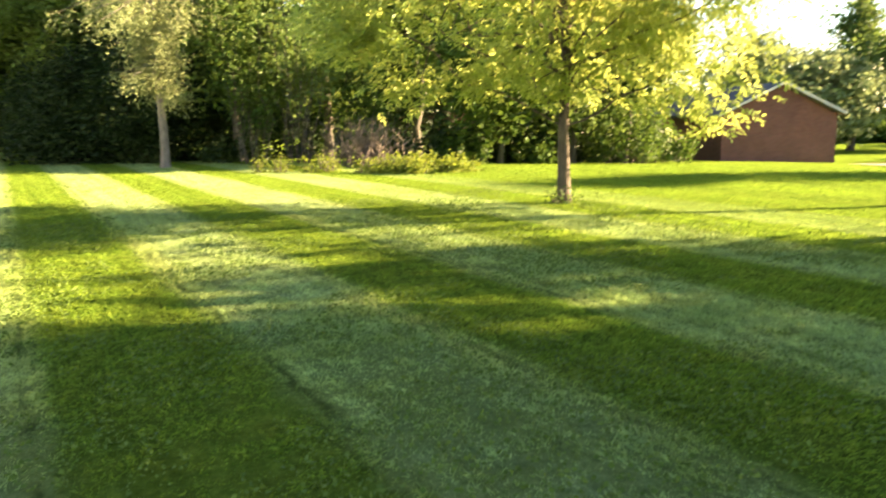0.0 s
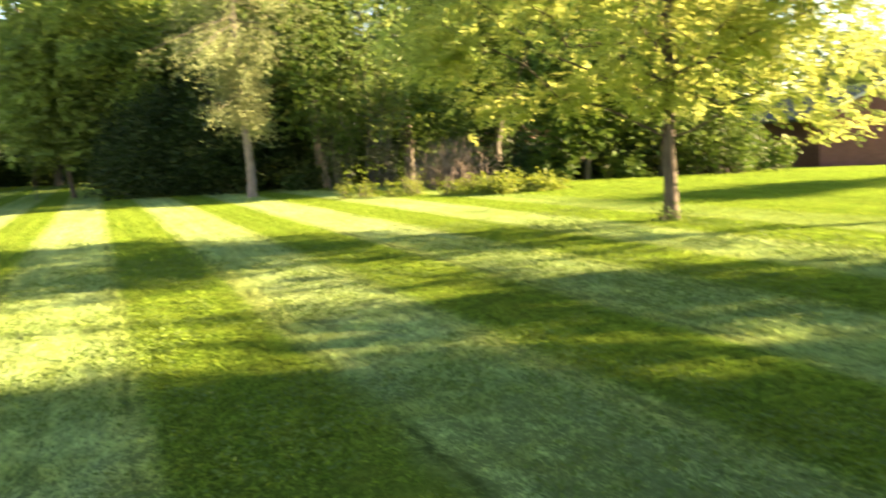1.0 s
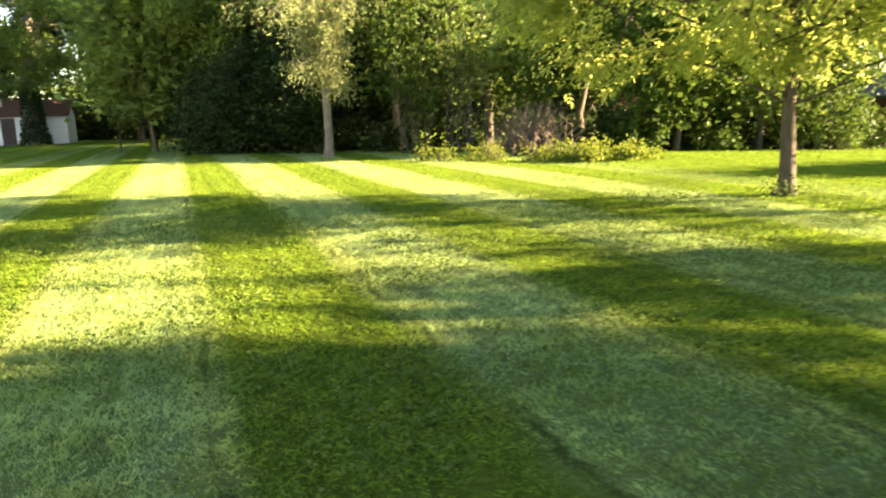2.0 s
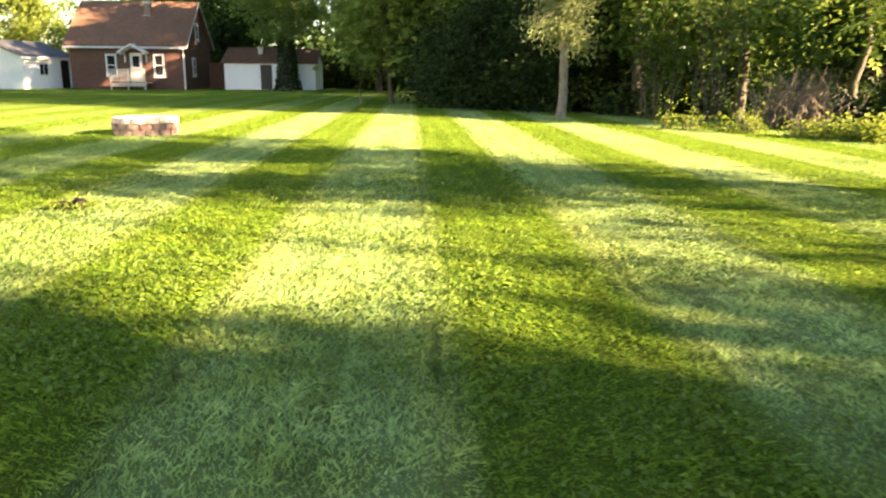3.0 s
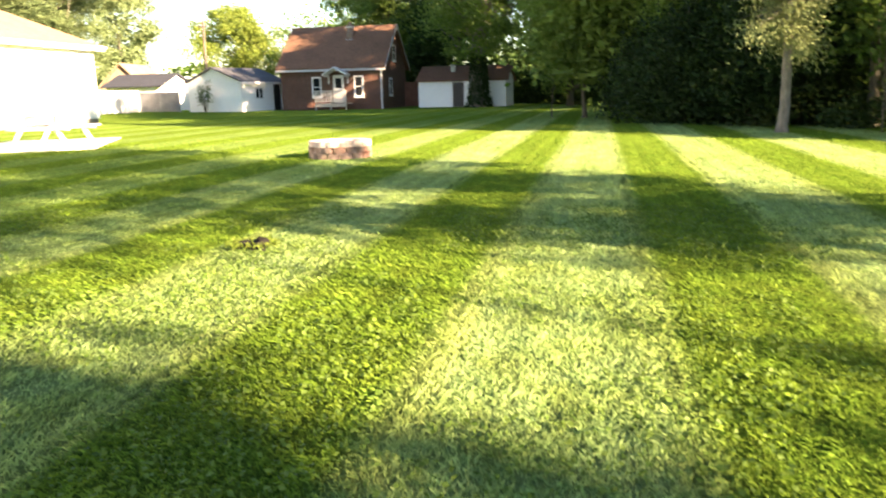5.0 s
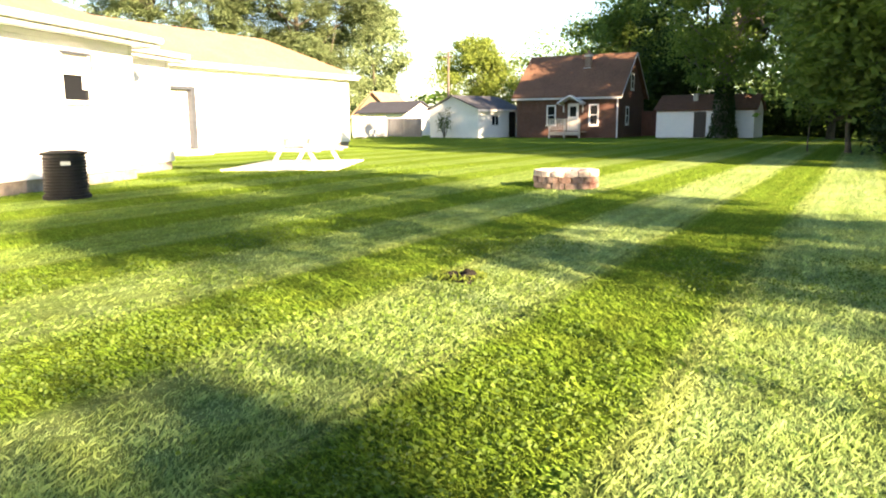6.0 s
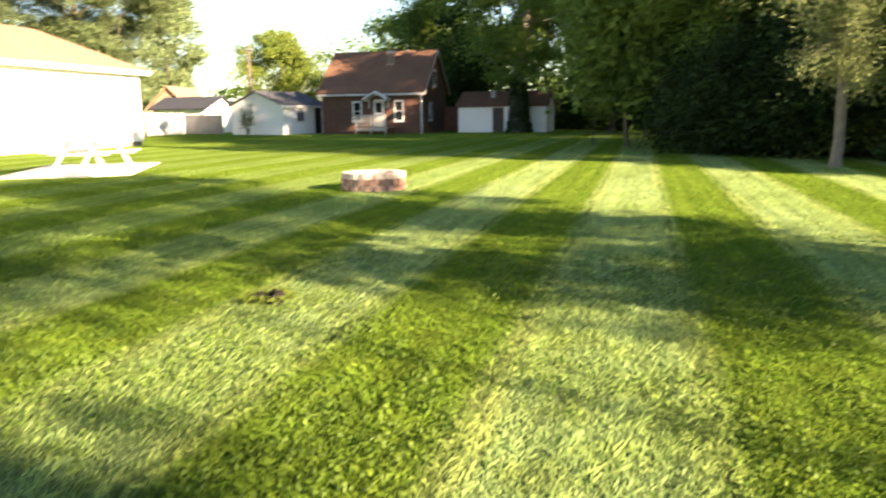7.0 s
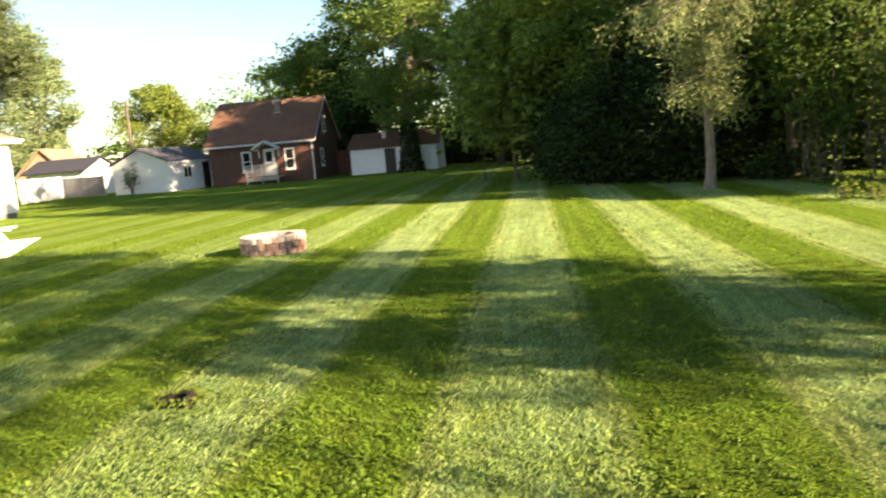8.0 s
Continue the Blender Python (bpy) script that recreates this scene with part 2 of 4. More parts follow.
ROOF_GREY = surface("grey_shingle", (0.040, 0.042, 0.052), (0.095, 0.098, 0.112), 14, 0.9, 0.5, 0.02)
ROOF_TAN = surface("tan_shingle", (0.20, 0.115, 0.075), (0.34, 0.20, 0.13), 12, 0.9, 0.5, 0.02)
TAN_WALL = surface("tan_stucco", (0.20, 0.14, 0.09), (0.32, 0.23, 0.16), 8, 0.9, 0.3, 0.01)
WHITE = surface("white_paint", (0.60, 0.61, 0.61), (0.74, 0.74, 0.73), 5, 0.55, 0.1, 0.004)
SIDING = surface("white_siding", (0.78, 0.80, 0.82), (0.87, 0.88, 0.89), 7, 0.5, 0.1, 0.004, (0.3, 0.3, 2))
# trim grey with the shade of door jamb and window casing put in
SHADED_TRIM = surface("shaded_grey_trim", (0.030, 0.036, 0.048), (0.046, 0.056, 0.074), 8, 0.6, 0.1, 0.004)
GREY_FENCE = surface("grey_fence_vinyl", (0.40, 0.40, 0.41), (0.52, 0.52, 0.53), 5, 0.6, 0.15, 0.004)
# darker copy of the fence vinyl, with the run's shade put into it
SHADE_FENCE = surface("shaded_grey_vinyl", (0.155, 0.165, 0.185), (0.215, 0.225, 0.245), 5, 0.7, 0.15, 0.004)
ROOF_NAVY = surface("navy_shingle", (0.014, 0.017, 0.028), (0.034, 0.040, 0.058), 14, 0.95, 0.5, 0.02)
CONCRETE = surface("concrete", (0.48, 0.46, 0.43), (0.66, 0.64, 0.60), 9, 0.85, 0.3, 0.006)
# duller than the concrete: shade on the foundation is put into its colour
FOUNDATION = surface("shaded_foundation", (0.20, 0.175, 0.15), (0.34, 0.30, 0.26), 9, 0.9, 0.5, 0.01)
GREY_WOOD = surface("weathered_wood", (0.36, 0.34, 0.31), (0.58, 0.55, 0.50), 14, 0.85, 0.4, 0.006, (1, 1, 0.3))
RED_WOOD = surface("red_brown_wood", (0.10, 0.040, 0.028), (0.19, 0.085, 0.055), 12, 0.8, 0.4, 0.006, (1, 1, 0.2))
ORANGE_WOOD = surface("cedar_fence", (0.26, 0.12, 0.06), (0.40, 0.20, 0.10), 12, 0.8, 0.4, 0.006, (1, 1, 0.2))
BLOCK = surface("retaining_block", (0.17, 0.110, 0.090), (0.36, 0.275, 0.230), 13, 0.95, 1.0, 0.03, None, (0.13, 0.055, 0.043), 2.2)
# paler copy for the top course: sunlight on the rim put into the colour
CAP_BLOCK = surface("sunlit_cap_block", (0.42, 0.35, 0.30), (0.64, 0.57, 0.51), 13, 0.95, 0.9, 0.02, None, (0.36, 0.26, 0.22), 2.0)
ASH = surface("ash", (0.05, 0.048, 0.045), (0.22, 0.21, 0.20), 14, 1.0, 0.8, 0.03)
SOIL = surface("bare_soil", (0.008, 0.008, 0.007), (0.022, 0.021, 0.018), 18, 1.0, 0.9, 0.02)
SOIL.node_tree.nodes["Principled BSDF"].inputs["Specular IOR Level"].default_value = 0.05
GRAVEL = surface("pinkish_gravel", (0.24, 0.18, 0.15), (0.42, 0.33, 0.28), 30, 1.0, 0.8, 0.02)
METAL_GREY = surface("grey_metal", (0.004, 0.004, 0.004), (0.009, 0.0085, 0.0085), 10, 0.85, 0.1, 0.004)
LOUVRE = surface("brown_grey_louvre", (0.009, 0.008, 0.008), (0.019, 0.017, 0.017), 10, 0.85, 0.1, 0.004)
DARK_METAL = surface("dark_metal", (0.005, 0.005, 0.006), (0.011, 0.011, 0.012), 10, 0.5, 0.1, 0.004)


def glass_material():
    m, t, p = blank("window_glass")
    p.inputs["Base Color"].default_value = (0.012, 0.014, 0.017, 1)
    p.inputs["Roughness"].default_value = 0.15
    p.inputs["Specular IOR Level"].default_value = 0.12
    return m


GLASS = glass_material()


# ---- mesh helpers ----
def ground_z(x, y):
    """The lawn is level and falls gently past a crest towards the brick barn."""
    s = (x - 13.0) + 0.35 * (y - 11.0)
    fall = 0.046 * 2.0 * np.log1p(np.exp(np.clip(s / 2.0, -30, 30)))
    return -np.minimum(fall, 1.2 + 0.1 * np.tanh(fall - 1.2))


def quick(name, verts, faces, material, parent=None, smooth=False):
    """A mesh object from numpy arrays: verts (n, 3), faces (m, k)."""
    me = bpy.data.meshes.new(name)
    verts, faces = np.asarray(verts, np.float32), np.asarray(faces, np.int32)
    me.vertices.add(len(verts))
    me.vertices.foreach_set("co", verts.ravel())
    me.loops.add(faces.size)
    me.loops.foreach_set("vertex_index", faces.ravel())
    me.polygons.add(len(faces))
    me.polygons.foreach_set("loop_start", np.arange(0, faces.size, faces.shape[1], dtype=np.int32))
    me.polygons.foreach_set("use_smooth", np.full(len(faces), smooth))
    me.update(calc_edges=True)
    me.materials.append(material)
    ob = new(name, me)
    ob.parent = parent
    return ob


def part(name, bm, material, parent, label=""):
    me = bpy.data.meshes.new(name)
    bm.normal_update()
    bm.to_mesh(me)
    bm.free()
    me.materials.append(material)
    ob = new(name, me)
    ob.parent = parent
    if label:
        tagged(ob, label)
    return ob


def thing(name, label, category, m=None, group="", kind=""):
    e = new(name)
    e.empty_display_size = 0.2
    if m is not None:
        e.matrix_basis = m
    return tagged(e, label, category, group, kind)


def box(bm, lo, hi, bevel=0.0):
    """A box from corner to corner, its edges bevelled."""
    res = bmesh.ops.create_cube(bm, size=1.0)
    vs = res["verts"]
    for v in vs:
        v.co = Vector([l + (c + 0.5) * (h - l) for l, h, c in zip(lo, hi, v.co)])
    if bevel:
        es = {e for v in vs for e in v.link_edges}
        bmesh.ops.bevel(bm, geom=list(es), offset=bevel, segments=1, affect="EDGES")
    return bm


def boxes(*items, bevel=0.006):
    bm = bmesh.new()
    for lo, hi in items:
        box(bm, lo, hi, bevel)
    return bm


def prism(bm, profile, a, b, axis="x"):
    """A profile of (u, z) pairs pushed from a to b along the axis."""
    rings = []
    for at in (a, b):
        rings.append([bm.verts.new((at, u, z) if axis == "x" else (u, at, z)) for u, z in profile])
    n = len(profile)
    bm.faces.new(rings[0])
    bm.faces.new(list(reversed(rings[1])))
    for i in range(n):
        bm.faces.new((rings[0][i], rings[1][i], rings[1][(i + 1) % n], rings[0][(i + 1) % n]))
    bmesh.ops.recalc_face_normals(bm, faces=bm.faces)
    return bm


def tubes(lines, sides=6):
    """Tapered tubes as numpy verts and quads. lines: lists of (point, radius)."""
    V, F = [], []
    for line in lines:
        pts = np.array([p for p, r in line], float)
        rad = np.array([r for p, r in line], float)
        d = np.gradient(pts, axis=0)
        d /= np.linalg.norm(d, axis=1, keepdims=True) + 1e-9
        ref = np.where(np.abs(d[:, 2:3]) > 0.9, np.array([[1.0, 0, 0]]), np.array([[0, 0, 1.0]]))
        u = np.cross(d, ref)
        u /= np.linalg.norm(u, axis=1, keepdims=True) + 1e-9
        w = np.cross(d, u)
        ang = np.arange(sides) * 2 * np.pi / sides
        base = sum(len(v) for v in V)
        ring = pts[:, None] + rad[:, None, None] * (np.cos(ang)[None, :, None] * u[:, None] + np.sin(ang)[None, :, None] * w[:, None])
        V.append(ring.reshape(-1, 3))
        k = np.arange(len(pts) - 1)[:, None] * sides
        j = np.arange(sides)[None]
        jn = (j + 1) % sides
        F.append((base + np.stack([k + j, k + jn, k + sides + jn, k + sides + j], -1)).reshape(-1, 4))
    return np.concatenate(V), np.concatenate(F)


def leaves(rng, centres, size, droop=0.0, slim=0.55, spread=1.0):
    """Folded diamond leaves at the places given: two triangles each, joined along the midrib."""
    n = len(centres)
    d = rng.normal(size=(n, 3))
    d[:, 2] = d[:, 2] * 0.5 * spread - droop
    d /= np.linalg.norm(d, axis=1, keepdims=True)
    side = np.cross(d, rng.normal(size=(n, 3)))
    side /= np.linalg.norm(side, axis=1, keepdims=True)
    up = np.cross(side, d)
    s = size * rng.uniform(0.6, 1.35, (n, 1))
    a = centres - d * s * 0.5
    b = centres + d * s * 0.5
    c1 = centres + side * s * slim * 0.5 + up * s * 0.12
    c2 = centres - side * s * slim * 0.5 + up * s * 0.12
    V = np.stack([a, c1, b, c2], 1).reshape(-1, 3)
    i = np.arange(n)[:, None] * 4
    F = np.concatenate([i + np.array([[0, 1, 2]]), i + np.array([[0, 2, 3]])])
    return V, F


def sprays(rng, centres, outward, size, per=7, slim=0.5):
    """Leafy twigs: leaflets in pairs along a drooping shoot that points outward, lying nearly level."""
    n = len(centres)
    d = outward / (np.linalg.norm(outward, axis=1, keepdims=True) + 1e-6) + rng.normal(size=(n, 3)) * 0.55
    d[:, 2] = d[:, 2] * 0.35 - 0.25
    d /= np.linalg.norm(d, axis=1, keepdims=True)
    nrm = np.array([0, 0, 1.0]) + rng.normal(size=(n, 3)) * 0.38
    side = np.cross(nrm, d)
    side /= np.linalg.norm(side, axis=1, keepdims=True)
    V = []
    for k in range(per):
        along = (k // 2) * 0.62 if k < per - 1 else (per // 2) * 0.62
        sg = 0.0 if k == per - 1 else (1.0 if k % 2 else -1.0)
        ax = d * (0.62 if sg else 1.0) + side * sg * 0.85 + rng.normal(size=(n, 3)) * 0.22
        ax /= np.linalg.norm(ax, axis=1, keepdims=True)
        up = np.cross(ax, np.cross(d, side) + rng.normal(size=(n, 3)) * 0.22)
        up /= np.linalg.norm(up, axis=1, keepdims=True)
        s = size * rng.uniform(0.75, 1.25, (n, 1))
        a = centres + d * size * along
        b = a + ax * s
        m = a + ax * s * 0.45
        fold = np.cross(up, ax) * s * 0.07
        V.append(np.stack([a, m + up * s * slim * 0.5 + fold, b, m - up * s * slim * 0.5 + fold], 1))
    V = np.concatenate(V, 1).reshape(-1, 3)
    i = np.arange(n * per)[:, None] * 4
    F = np.concatenate([i + np.array([[0, 1, 2]]), i + np.array([[0, 2, 3]])])
    return V, F


def limb(rng, a, b, r0, r1, sag=0.0, steps=5, jitter=0.04):
    """A slightly crooked line from a to b, tapering from r0 to r1."""
    a, b = np.array(a, float), np.array(b, float)
    length = np.linalg.norm(b - a)
    out = []
    for k in range(steps + 1):
        f = k / steps
        p = a + (b - a) * f
        if 0 < k:
            p = p + rng.normal(size=3) * jitter * length * (0.4 if k == steps else 1) * np.array([1, 1, 0.6])
        p[2] -= sag * length * f * f - sag * length * f * 0.3
        out.append((p, r0 + (r1 - r0) * f))
    return out


def tree(name, label, x, y, height, radius, base, seed, leaf, bark=None, n_leaf=6000, size=0.28, clumps=60,
         trunk_r=0.18, limbs=9, shape="round", lean=(0, 0), clump_r=0.85, group="", crook=0.012, extra=(), thin=None, spray=0, slim=0.55, limb_r=0.5):
    """A tree: tapered crooked trunk with root flare, limbs into the clumps of the crown, leaves in uneven clumps."""
    rng = np.random.default_rng(seed)
    bark = bark or BARK
    z0 = float(ground_z(np.float64(x), np.float64(y)))
    t = thing(name, label, "tree", pose(x, y, z0), group)
    # clump centres in a crown from base to height
    cs = []
    while len(cs) < clumps:
        p = rng.uniform(-1, 1, 3)
        rr = np.linalg.norm(p)
        if rr > 1 or rr < 0.35:
            continue
        h = (p[2] + 1) / 2
        if shape == "cone":
            k = 1.0 - 0.85 * h
            q = np.array([p[0] * k, p[1] * k, h])
        elif shape == "column":
            q = np.array([p[0] * (1 - 0.4 * h), p[1] * (1 - 0.4 * h), h])
        else:
            q = np.array([p[0], p[1], h])
        wob = 0.8 + 0.45 * noise.noise(Vector((q[0] * 1.7 + seed, q[1] * 1.7, q[2] * 2.3)))
        cs.append(np.array([q[0] * radius * wob + lean[0] * h, q[1] * radius * wob + lean[1] * h, base + q[2] * (height - base - 0.3)]))
    cs = np.array(cs + [np.array(e, float) for e in extra])
    top = np.array([lean[0] * 0.8, lean[1] * 0.8, height * 0.92])
    trunk = [(np.array([0, 0, -0.05]), trunk_r * 1.55), (np.array([0.0, 0, 0.12]), trunk_r * 1.18)]
    for k in range(1, 9):
        f = k / 8
        p = top * f + np.array([rng.normal(), rng.normal(), 0]) * crook * height * (1 if k < 8 else 0.3)
        p[2] = max(p[2], 0.2)
        trunk.append((p, trunk_r * (1 - 0.86 * f)))
    lines = [trunk]
    tz = np.array([p[2] for p, r in trunk])
    pick = rng.permutation(len(cs))[:limbs]
    for i in pick:
        c = cs[i]
        z_from = max(base * 0.75, min(c[2] - np.hypot(c[0], c[1]) * 0.6, height * 0.8))
        z_from = max(z_from, 0.3)
        j = min(np.searchsorted(tz, z_from), len(trunk) - 1)
        f = z_from / height
        a = np.array([np.interp(z_from, tz, [p[0] for p, r in trunk]), np.interp(z_from, tz, [p[1] for p, r in trunk]), z_from])
        r0 = trunk_r * (1 - 0.86 * min(f, 1)) * (limb_r if i < clumps else 0.22)
        line = limb(rng, a, c, r0, 0.012, -0.12)
        lines.append(line)
        for k in range(2):
            c2 = cs[rng.integers(len(cs))]
            if np.linalg.norm(c2 - c) < radius * 1.1:
                lines.append(limb(rng, line[3][0], c2, r0 * 0.45, 0.008, -0.05, 4))
    V, F = tubes(lines, 7)
    quick("trunk", V, F, bark, t, True)
    w = rng.uniform(0.4, 1.6, len(cs))
    w[clumps:] *= 1.6
    if thin:
        w *= np.clip((cs[:, 2] - thin[0]) / (thin[1] - thin[0]), 0.25, 1.0)
    if spray:
        n_leaf = n_leaf // spray
    per = rng.choice(len(cs), n_leaf, p=w / w.sum())
    off = np.clip(rng.normal(size=(n_leaf, 3)), -1.9, 1.9) * np.array([1, 1, 0.62]) * clump_r * rng.uniform(0.55, 1.25, (len(cs), 1))[per] * 0.5
    pts = cs[per] + off
    pts[:, 2] = np.maximum(pts[:, 2], 0.05 if base < 0.3 else base * 0.7)
    if spray:
        V, F = sprays(rng, pts, pts - np.array([0, 0, height * 0.45]), size, spray, slim)
    else:
        V, F = leaves(rng, pts, size, 0.15, slim)
    quick("crown", V, F, leaf, t)
    return t


# ---- ground ----
def build_ground():
    xs = np.concatenate([np.array([-900, -500, -300, -180, -120, -80]), np.arange(-60, 61, 1.5), np.array([80, 120, 180, 300, 500, 900])])
    ys = np.concatenate([np.array([-900, -400, -150, -60]), np.arange(-30, 91, 1.5), np.array([110, 150, 220, 350, 600, 900])])
    gx, gy = np.meshgrid(xs, ys)
    z = ground_z(gx, gy) + 0.012 * np.sin(gx * 0.9 + gy * 0.4) * np.sin(gy * 0.7)
    V = np.stack([gx, gy, z], -1).reshape(-1, 3)
    nx = len(xs)
    i, j = np.meshgrid(np.arange(nx - 1), np.arange(len(ys) - 1))
    k = (j * nx + i).ravel()
    F = np.stack([k, k + 1, k + nx + 1, k + nx], -1)
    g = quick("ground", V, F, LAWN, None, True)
    return tagged(g, "mown lawn with pale and dark mower stripes", "lawn", kind="structure")


build_ground()


def build_blades():
    """Grass blades: dense close to the walk, sparser and coarser further out, in uneven tufts."""
    rng = np.random.default_rng(5)
    n = 760000
    # distance from the middle of the walk: even to 4 m, then thinning out softly
    near, far = 1.0, 22.0
    u = rng.uniform(size=n)
    split = 0.27
    v = np.clip((u - split) / (1 - split), 0, 1)
    d = np.where(u < split, np.sqrt(near ** 2 + (u / split) * (16 - near ** 2)), 4.0 * (1 - v * (1 - (far / 4.0) ** -0.5)) ** -2.0)
    a = rng.uniform(radians(-16), radians(166), n)
    x, y = -0.1 + d * np.cos(a), 2.0 + d * np.sin(a)
    tuft = np.array([noise.noise(Vector((float(p) * 5.0, float(q) * 5.0, 0.3))) for p, q in zip(x, y)])
    tuft_fine = np.array([noise.noise(Vector((float(p) * 17.0, float(q) * 17.0, 5.3))) for p, q in zip(x, y)])
    coarse = np.maximum(1.0, d / 6.5)
    h = (0.015 + 0.0008 * d) * rng.uniform(0.5, 1.35, n) * (1.0 + 0.6 * tuft + 0.6 * tuft_fine)
    wide = 0.0054 * coarse * rng.uniform(0.7, 1.3, n)
    lean_y = np.where(np.sin(np.pi * x / STRIPE) < 0, 0.75, -0.5) + rng.normal(size=n) * 0.65
    lean_x = rng.normal(size=n) * 0.8
    t = rng.uniform(0, np.pi, n)
    dx, dy = np.cos(t) * wide / 2, np.sin(t) * wide / 2
    z = ground_z(x, y) - 0.004
    mid = np.stack([x + lean_x * h * 0.35, y + lean_y * h * 0.35, z + h * 0.62], -1)
    tip = np.stack([x + lean_x * h, y + lean_y * h, z + h], -1)
    b1, b2 = np.stack([x - dx, y - dy, z], -1), np.stack([x + dx, y + dy, z], -1)
    side = np.stack([dx, dy, dx * 0], -1)
    V = np.stack([b1, b2, mid + side, tip], 1).reshape(-1, 3)
    i = np.arange(n)[:, None] * 4
    F = np.concatenate([i + np.array([[0, 1, 2]]), i + np.array([[0, 2, 3]])])
    return tagged(quick("grass", V, F, BLADES), "short green grass blades of the mown lawn", "grass", kind="stuff")


build_blades()


def build_clover():
    """Low broad-leaved weeds among the grass, in loose patches near the walk."""
    rng = np.random.default_rng(6)
    n = 110000
    x, y = rng.uniform(-6, 7, n), rng.uniform(1.8, 11, n)
    patch = np.array([noise.noise(Vector((float(p) * 0.9, float(q) * 0.9, 7.3))) + 0.6 * noise.noise(Vector((float(p) * 4, float(q) * 4, 2.0))) for p, q in zip(x, y)])
    keep = patch > -0.02
    x, y = x[keep], y[keep]
    z = ground_z(x, y) + rng.uniform(0.012, 0.036, len(x))
    V, F = leaves(rng, np.stack([x, y, z], -1), 0.022, 0.0, 0.8, 0.5)
    return tagged(quick("clover", V, F, CLOVER), "low clover and broad-leaved weeds in the lawn", "weeds", kind="stuff")


build_clover()


# ---- buildings ----
def roof_slabs(parent, w, d, eave, ridge, over, material, thick=0.12, label=""):
    """A gable roof along x over a plan from x 0 to w and y 0 to d: two slabs."""
    mid = d / 2
    pitch = (ridge - eave) / mid
    for side in (0, 1):
        bm = bmesh.new()
        y_out = -over if side == 0 else d + over
        z_out = eave - over * pitch
        prism(bm, [(y_out, z_out), (mid, ridge), (mid, ridge + thick), (y_out, z_out + thick)], -over, w + over)
        part("roof", bm, material, parent, label)


def gable_wall(bm, w, d, eave, ridge, thick=0.18):
    """Four walls with gables at x 0 and w."""
    box(bm, (0, 0, 0), (w, thick, eave))
    box(bm, (0, d - thick, 0), (w, d, eave))
    for a, b in ((0, thick), (w - thick, w)):
        prism(bm, [(thick, 0), (d - thick, 0), (d - thick, eave), (d / 2, ridge - 0.02), (thick, eave)], a, b)


def sash_window(parent, x, z0, z1, w, y=0.0, name="window", axis="x"):
    """A white double-hung window proud of the wall that faces -y."""
    wob = new(name)
    wob.parent = parent
    wob.matrix_basis = pose(x, y, 0) if axis == "x" else pose(y, x, 0, 0, 0, 90)
    f = 0.11
    part("frame", boxes(((-w / 2, -0.05, z0), (-w / 2 + f, 0.02, z1)), ((w / 2 - f, -0.05, z0), (w / 2, 0.02, z1)),
                        ((-w / 2 + f, -0.05, z1 - f), (w / 2 - f, 0.02, z1)), ((-w / 2 + f, -0.05, z0), (w / 2 - f, 0.02, z0 + f)),
                        ((-w / 2 + f, -0.04, (z0 + z1) / 2 - 0.03), (w / 2 - f, 0.01, (z0 + z1) / 2 + 0.03))), WHITE, wob)
    part("sill", boxes(((-w / 2 - 0.05, -0.09, z0 - 0.06), (w / 2 + 0.05, 0.02, z0 - 0.002))), WHITE, wob)
    zm = (z0 + z1) / 2
    part("pane", boxes(((-w / 2 + f, -0.02, zm + 0.03), (w / 2 - f, -0.008, z1 - f)), bevel=0), GLASS, wob)
    part("pane", boxes(((-w / 2 + f, -0.012, z0 + f), (w / 2 - f, -0.004, zm - 0.03)), bevel=0), GLASS, wob)
    return wob


